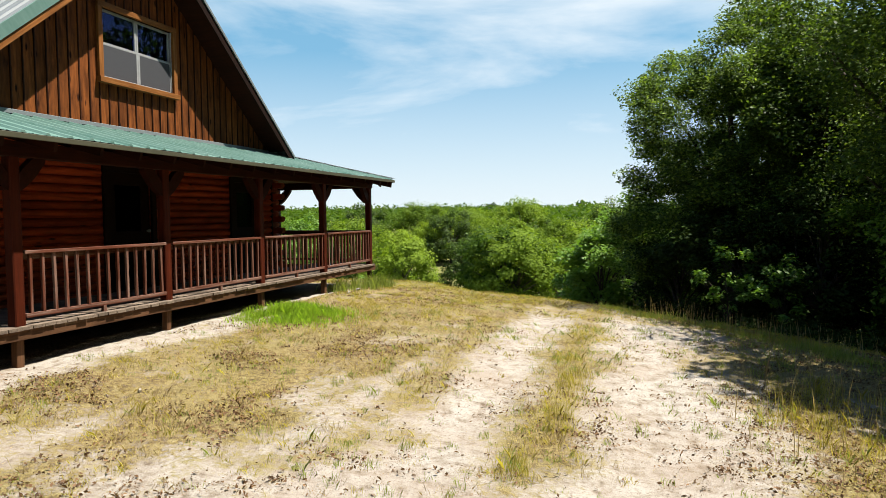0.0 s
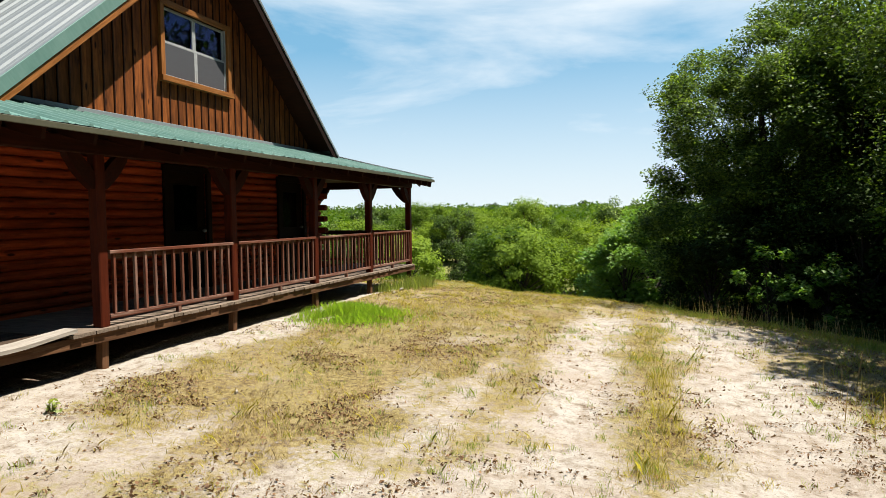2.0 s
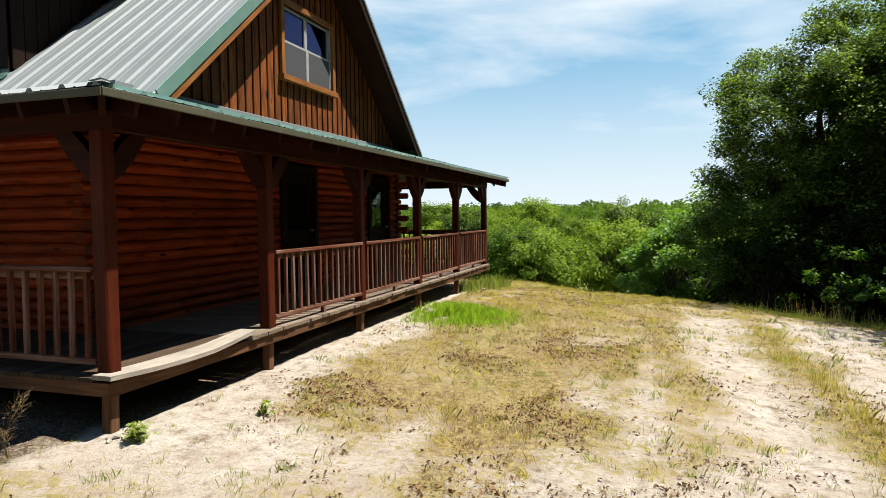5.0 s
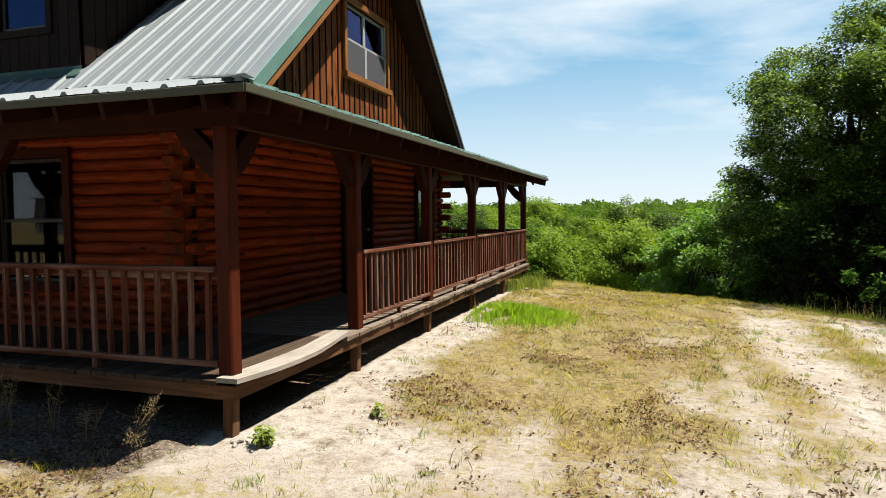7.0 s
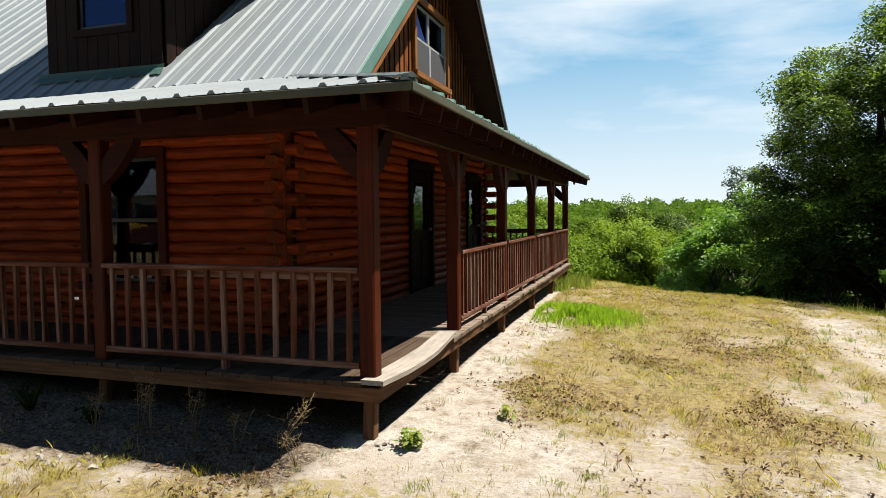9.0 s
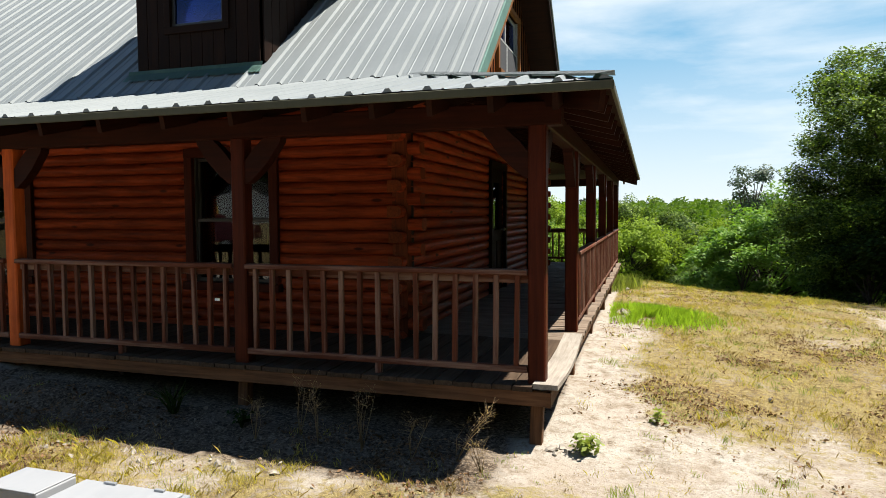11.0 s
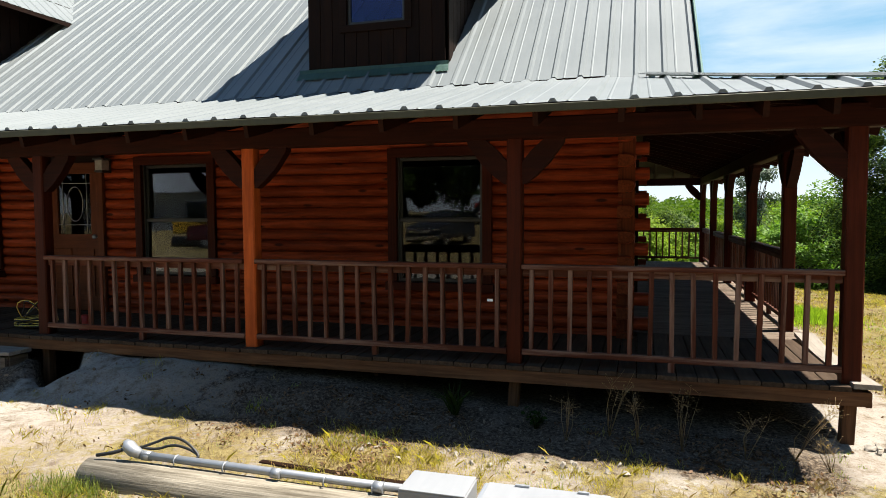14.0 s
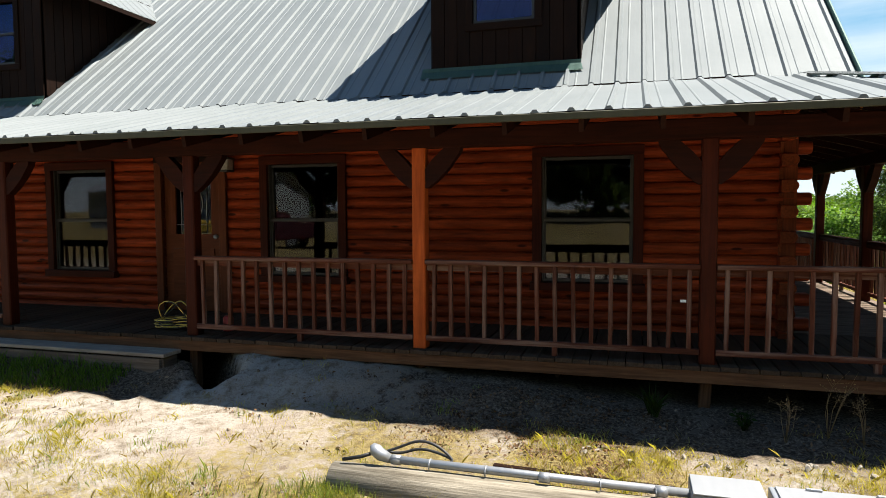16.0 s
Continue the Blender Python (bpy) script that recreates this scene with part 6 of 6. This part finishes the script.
x, y = r.uniform(-5.0, -3.2, 34), r.uniform(-2.22, -2.07, 34)
clumps("pole_grass", r, x, y, 30, 0.04, 0.04, 0.0017, OLIVEGRASS, "green grass growing along the lying pole", 0.8)
x, y = r.normal(-4.88, 0.16, 60), r.normal(-2.12, 0.05, 60)
clumps("pole_end_weeds", r, x, y, 30, 0.045, 0.080, 0.0015, WEED, "rank green weeds over the pole's end", 0.5)
x = r.uniform(-11.0, -7.9, 3000)
y = r.uniform(-0.75, -0.33, 3000)
blades("step_grass", x, y, r.uniform(0.03, 0.13, 3000), 0.005, r, LEAF_MID, "shaded grass at the foot of the step", 0.6)
x, y = tufted(r, np.array([0.12, 0.25, 0.05, 0.3, -0.02]), np.array([11.2, 10.9, 10.4, 11.5, 9.7]), 160, 0.16)
blades("corner_growth", x, y, r.uniform(0.10, 0.36, len(x)), 0.006, r, WEED, "tall growth round the far porch corner", 0.6)


def litter(name, n, per, size, seed, lo, mat, label):
    """Fallen leaves in small drifts and singly."""
    x, y = scatter(r, n, -10, 10, -3.4, 12, lambda x, y: np.clip(0.03 + 6.0 * (fbm(x, y, 1.1, seed) - lo), 0.03, 1) * (0.12 + 0.88 * np.maximum(turf_cover(x, y), np.maximum(soil_and_shade(x, y), np.maximum(0.5 * blob(x, y, 8.2, 1.6, 1.2, 1.6), blob(x, y, 3.2, 1.2, 1.3, 1.0))))) * (0.2 + 0.8 * step(7.5, 3.5, y)) * (1 - 0.85 * np.exp(-(((x - 5.5) / 0.35) ** 2)) * step(0.8, 1.6, y)) * (1 - 0.8 * step(-4.2, -5.2, x)))
    k = np.repeat(np.arange(len(x)), per)
    k = k[r.random(len(k)) < (r.random(len(x)) ** 1.6)[k]]
    x, y = x[k] + r.normal(size=len(k)) * 0.045, y[k] + r.normal(size=len(k)) * 0.045
    keep = burrow(x, y, 0.22) < 0.1
    x, y = x[keep], y[keep]
    c = np.stack([x, y, ground_z(x, y) + 0.25 * size + 0.012 * r.random(len(x))], 1)
    ob = place(name, leaf_cards(name, c, size, r, mat, 0.5, 0.5))
    tagged(ob, label, "leaves", kind="stuff")


litter("leaf_litter", 19000, 9, 0.033, 40, 0.44, DEADLEAF, "curled brown fallen leaves on the sand")
litter("leaf_crumbs", 40000, 6, 0.013, 40, 0.44, DEADLEAF, "small brown leaf crumbs and bark on the ground")


def lump(bm, c, s, r):
    m = Matrix.Translation(c) @ Euler(r.uniform(0, 6.28, 3).tolist()).to_matrix().to_4x4() @ Matrix.Diagonal((s * r.uniform(0.7, 1.5), s, s * r.uniform(0.45, 0.8), 1))
    res = bmesh.ops.create_icosphere(bm, subdivisions=1, radius=1.0, matrix=m)
    for v in res["verts"]:
        v.co += Vector((r.normal() * 0.13 * s, r.normal() * 0.13 * s, r.normal() * 0.13 * s))


bm = bmesh.new()
x, y = scatter(r, 320, -10, 8.5, -3, 9, lambda x, y: np.clip(1.0 - turf_cover(x, y), 0.05, 1) * (fbm(x, y, 1.1, 44) > 0.45))
for a, c in zip(x, y):
    s = float(r.uniform(0.005, 0.022))
    lump(bm, (a, c, float(ground_z(a, c)) + 0.2 * s), s, r)
tagged(part("soil_clods", bm, CLAY, None), "scattered clay clods on the sand", "clods", kind="stuff")


def stone(x, y, s, label, group):
    bm = bmesh.new()
    lump(bm, (0, 0, 0), s, r)
    me = bpy.data.meshes.new("stone")
    bm.to_mesh(me)
    bm.free()
    me.materials.append(STONE)
    tagged(place("stone", me, None, Matrix.Translation((x, y, float(ground_z(x, y)) + 0.3 * s))), label, "stone", group)


for x, y, s in ((0.03, -0.02, 0.045), (0.10, 0.04, 0.035), (0.06, -0.09, 0.028), (0.13, -0.03, 0.02)):
    stone(x, y, s, "pale broken block piece by the corner post", "stones by the corner post")
for i in range(30):
    stone(-3.5 + 0.065 * i + r.normal() * 0.05, -0.97 + r.normal() * 0.06, float(r.uniform(0.010, 0.028)), "pale rounded stone on the bank edge", "stones along the bank")
for x, y, s in ((0.30, 6.42, 0.10), (0.24, 10.1, 0.06), (0.30, 9.5, 0.05)):
    stone(x, y, s, "pale sandy block lying along the porch edge", "blocks along the porch edge")
stone(1.75, 1.98, 0.035, "pale stone with dark leaves in the dry turf", "")


# ---- single plants ----
def broadleaf_weed(x, y, size, n, mat, label):
    p = thing("broadleaf_weed", (x, y, float(ground_z(x, y))), label, "plant")
    bm = bmesh.new()
    pts = []
    z0 = float(ground_z(x, y))
    for i in range(9):
        a, t_ = 2.4 * i, r.uniform(0.5, 1)
        tipp = Vector((x + math.cos(a) * size * 0.5 * t_, y + math.sin(a) * size * 0.5 * t_, z0 + size * r.uniform(0.5, 1.0)))
        tube_bm(bm, [(x, y, z0 - 0.01), ((x + tipp.x) / 2, (y + tipp.y) / 2, z0 + size * 0.45), tipp], [0.005, 0.004, 0.002], 5)
        for k in range(n // 9):
            f = r.uniform(0.35, 1)
            pts.append((x + (tipp.x - x) * f + r.normal() * 0.025, y + (tipp.y - y) * f + r.normal() * 0.025, z0 + (tipp.z - z0) * f + r.normal() * 0.02))
    part("stem", bm, mat, p)
    tagged(place("foliage", leaf_cards("foliage", np.array(pts), 0.048, r, mat, 0.8, 0.6), p), kind="stuff")


broadleaf_weed(0.26, -0.04, 0.15, 160, WEED, "bushy light green weed on the sand by the porch corner")
broadleaf_weed(0.75, 0.85, 0.10, 40, WEED, "small light green weed on the sandy slope")
broadleaf_weed(-2.3, -0.32, 0.16, 60, LEAF_DARK, "low dark weed in the porch shade")


def dry_weed(x, y, h, lean):
    z0 = float(ground_z(x, y))
    p = thing("dry_weed", (x, y, z0), "dead branching grey-brown weed stalk before the porch", "plant", "dead weeds before the porch")
    bm = bmesh.new()
    pts = []
    for i in range(6):
        a = r.uniform(0, 6.28)
        hh = h * r.uniform(0.6, 1.0)
        tip = Vector((x + lean * hh + math.cos(a) * 0.16 * h, y + math.sin(a) * 0.1 * h, z0 + hh))
        midp = Vector((x + lean * hh * 0.35 + math.cos(a) * 0.05, y, z0 + hh * 0.55))
        tube_bm(bm, [(x, y, z0 - 0.02), midp, tip], [0.0026, 0.0020, 0.0010], 4)
        for k in range(7):
            f = r.uniform(0.25, 0.95)
            q = midp.lerp(tip, f)
            e = q + Vector((r.normal() * 0.05, r.normal() * 0.04, abs(r.normal()) * 0.05))
            tube_bm(bm, [q, e], [0.0010, 0.0007], 3)
            pts += [tuple(e), tuple(q.lerp(e, 0.5))]
    part("stalk", bm, STALK, p)
    tagged(place("seed_head", leaf_cards("seed_head", np.array(pts), 0.012, r, STALK, 0.3, 0.8), p), kind="stuff")


for x, y, h, l in ((-0.55, -0.45, 0.42, 0.55), (-0.85, -0.5, 0.34, 0.3), (-1.25, -0.42, 0.46, 0.1), (-1.55, -0.5, 0.36, -0.15), (-1.75, -0.4, 0.44, 0.2), (-2.05, -0.52, 0.33, 0.0), (-0.35, -0.55, 0.22, -0.3)):
    dry_weed(x, y, h, l)


def spiky_plant(x, y, n, h, label):
    a = np.linspace(0, 2 * math.pi, n) + r.normal(size=n) * 0.2
    ob = blades("spiky_plant", np.full(n, x) + 0.03 * np.cos(a), np.full(n, y) + 0.03 * np.sin(a), r.uniform(0.6, 1.0, n) * h, 0.008, r, LEAF_DARK, label, 1.3)
    ob["category"], ob["kind"] = "plant", "thing"


spiky_plant(-2.95, -0.3, 40, 0.26, "clump of long arching dark leaves in the porch shade")

# ---- service pole lying in the yard ----
def rounded(pts, times=2):
    """Corner-cut polyline for cables and cords."""
    pts = [Vector(q) for q in pts]
    for _ in range(times):
        pts = [pts[0]] + [q for a, b_ in zip(pts, pts[1:]) for q in (a.lerp(b_, 0.25), a.lerp(b_, 0.75))] + [pts[-1]]
    return pts


pole = thing("service_pole", (-3.2, -2.0, 0.1), "weathered utility pole lying down with conduit and meter boxes", "utility pole")
bm = bmesh.new()
tube_bm(bm, [(-4.93 + 0.75 * i, -1.935 + 0.008 * math.sin(2 * i) + 0.01 * i, 0.110 - 0.008 * i) for i in range(7)], [0.125, 0.13, 0.128, 0.131, 0.127, 0.13, 0.128], 18)
ob = part("pole", bm, POLE, pole, "split grey weathered timber pole")
bm = bmesh.new()
tube_bm(bm, [(-4.60, -1.89, 0.275), (-3.7, -1.875, 0.262), (-2.78, -1.86, 0.25)], 0.025, 14)
for x in (-4.52, -3.6, -2.95):
    tube_bm(bm, [(x - 0.03, -1.884, 0.272 - 0.012 * (x + 4.6)), (x + 0.03, -1.883, 0.271 - 0.012 * (x + 4.6))], 0.031, 14)
part("conduit", bm, GALV, pole, "galvanised steel conduit with couplings")
for x in (-4.30, -3.95, -3.28, -2.98):
    bm = bmesh.new()
    zc = 0.262 - 0.012 * (x + 4.6)
    tube_bm(bm, [(x, -1.88 + 0.036 * math.cos(a), zc + 0.036 * math.sin(a)) for a in np.linspace(-0.6, 3.6, 10)], 0.005, 5)
    part("strap", bm, GALV, pole)
bm = bmesh.new()
tube_bm(bm, [(-4.56, -1.89, 0.275), (-4.62, -1.89, 0.295), (-4.66, -1.89, 0.325), (-4.68, -1.885, 0.355)], [0.028, 0.040, 0.042, 0.016], 14)
part("weatherhead", bm, GALV, pole, "rounded grey weatherhead")
for k, off in enumerate((0.0, 0.025)):
    bm = bmesh.new()
    tube_bm(bm, rounded([(-4.62, -1.86 + off, 0.30), (-4.52, -1.83 + off, 0.33 - 0.05 * k), (-4.40, -1.82 + off, 0.385 - 0.06 * k), (-4.28, -1.82 + off, 0.37 - 0.06 * k), (-4.16, -1.84, 0.29), (-4.19, -1.86, 0.27)]), 0.009, 7)
    part("service_cable", bm, RUBBER, pole, "stiff black service cable")
bm = bmesh.new()
tube_bm(bm, [(-4.66, -1.9, 0.31), (-4.75, -1.92, 0.28), (-4.86, -1.94, 0.26)], 0.012, 7)
part("service_cable", bm, RUBBER, pole)
mb = box("meter_box", -2.80, -1.98, 0.19, -2.42, -1.72, 0.295, WHITEBOX, pole, 0.008, "white enamelled steel meter box")
box("lid", -2.795, -1.985, 0.295, -2.425, -1.715, 0.305, WHITEBOX, mb, 0.004)
pb = box("breaker_panel", -2.38, -2.06, 0.18, -1.66, -1.70, 0.275, GREYBOX, pole, 0.01, "pale grey steel breaker panel")
box("panel_door", -2.35, -2.03, 0.275, -1.69, -1.72, 0.287, WHITEBOX, pb, 0.004)
box("latch", -2.20, -1.75, 0.287, -2.12, -1.73, 0.30, GALV, pb, 0.003)
box("latch", -1.86, -1.75, 0.287, -1.80, -1.73, 0.30, GALV, pb, 0.003)
box("end_box", -1.60, -1.92, 0.16, -1.42, -1.74, 0.27, WHITEBOX, pole, 0.008, "small white steel junction box")
# thin rusty strip on the bank
strip = thing("rusty_strip", (-3.2, -1.5, 0.12), "dark rusty metal strip lying in the grass", "scrap metal")
bar("strip", (-4.0, -1.42, 0.115), (-2.85, -1.52, 0.125), 0.05, 0.012, DARKW, strip)

# ---- porch fittings ----
lamp = thing("wall_lamp", (-7.91, FRONT_Y, 2.38), "small black wall lamp with frosted glass beside the front door", "lamp")
box("back_plate", -7.95, FRONT_Y - 0.03, 2.30, -7.87, FRONT_Y, 2.46, BLACK, lamp, 0.006)
box("cap", -7.985, FRONT_Y - 0.18, 2.45, -7.835, FRONT_Y - 0.03, 2.475, BLACK, lamp, 0.008)
box("glass", -7.965, FRONT_Y - 0.165, 2.325, -7.855, FRONT_Y - 0.045, 2.45, LAMPGLASS, lamp, 0.01)
box("base", -7.97, FRONT_Y - 0.17, 2.30, -7.85, FRONT_Y - 0.04, 2.325, BLACK, lamp, 0.006)

cord = thing("extension_cord", (-7.85, 0.3, DECK_Z), "coiled yellow extension cord on the porch deck", "cord")
for k in range(4):
    bm = bmesh.new()
    rr = random.Random(70 + k)
    pts = []
    for i in range(46):
        a = 0.42 * i + k
        ra = 0.16 + 0.05 * math.sin(1.3 * i + k)
        pts.append((-7.86 + 1.35 * ra * math.cos(a), 0.30 + 0.7 * ra * math.sin(a), DECK_Z + 0.012 + 0.0022 * i + 0.02 * rr.random() + (0.24 * math.sin(a) ** 2 if 14 < i < 30 and k in (0, 1) else 0)))
    tube_bm(bm, rounded(pts, 1), 0.006, 5)
    part("cord_loop", bm, YELLOW if k % 2 == 0 else RUBBER, cord)
tag_ = thing("price_tag", (-2.72, 0.02, 1.07), "small white plastic tag stapled to a baluster", "tag")
box("tag", -2.745, -0.012, 1.06, -2.70, -0.008, 1.082, WHITE, tag_)
jug = thing("red_can", (-7.25, 0.35, DECK_Z), "small red can standing behind the railing", "can")
bm = bmesh.new()
tube_bm(bm, [(-7.25, 0.35, DECK_Z + z) for z in (0, 0.005, 0.14, 0.16, 0.165)], [0.05, 0.055, 0.055, 0.04, 0.018], 14)
part("body", bm, RED, jug)
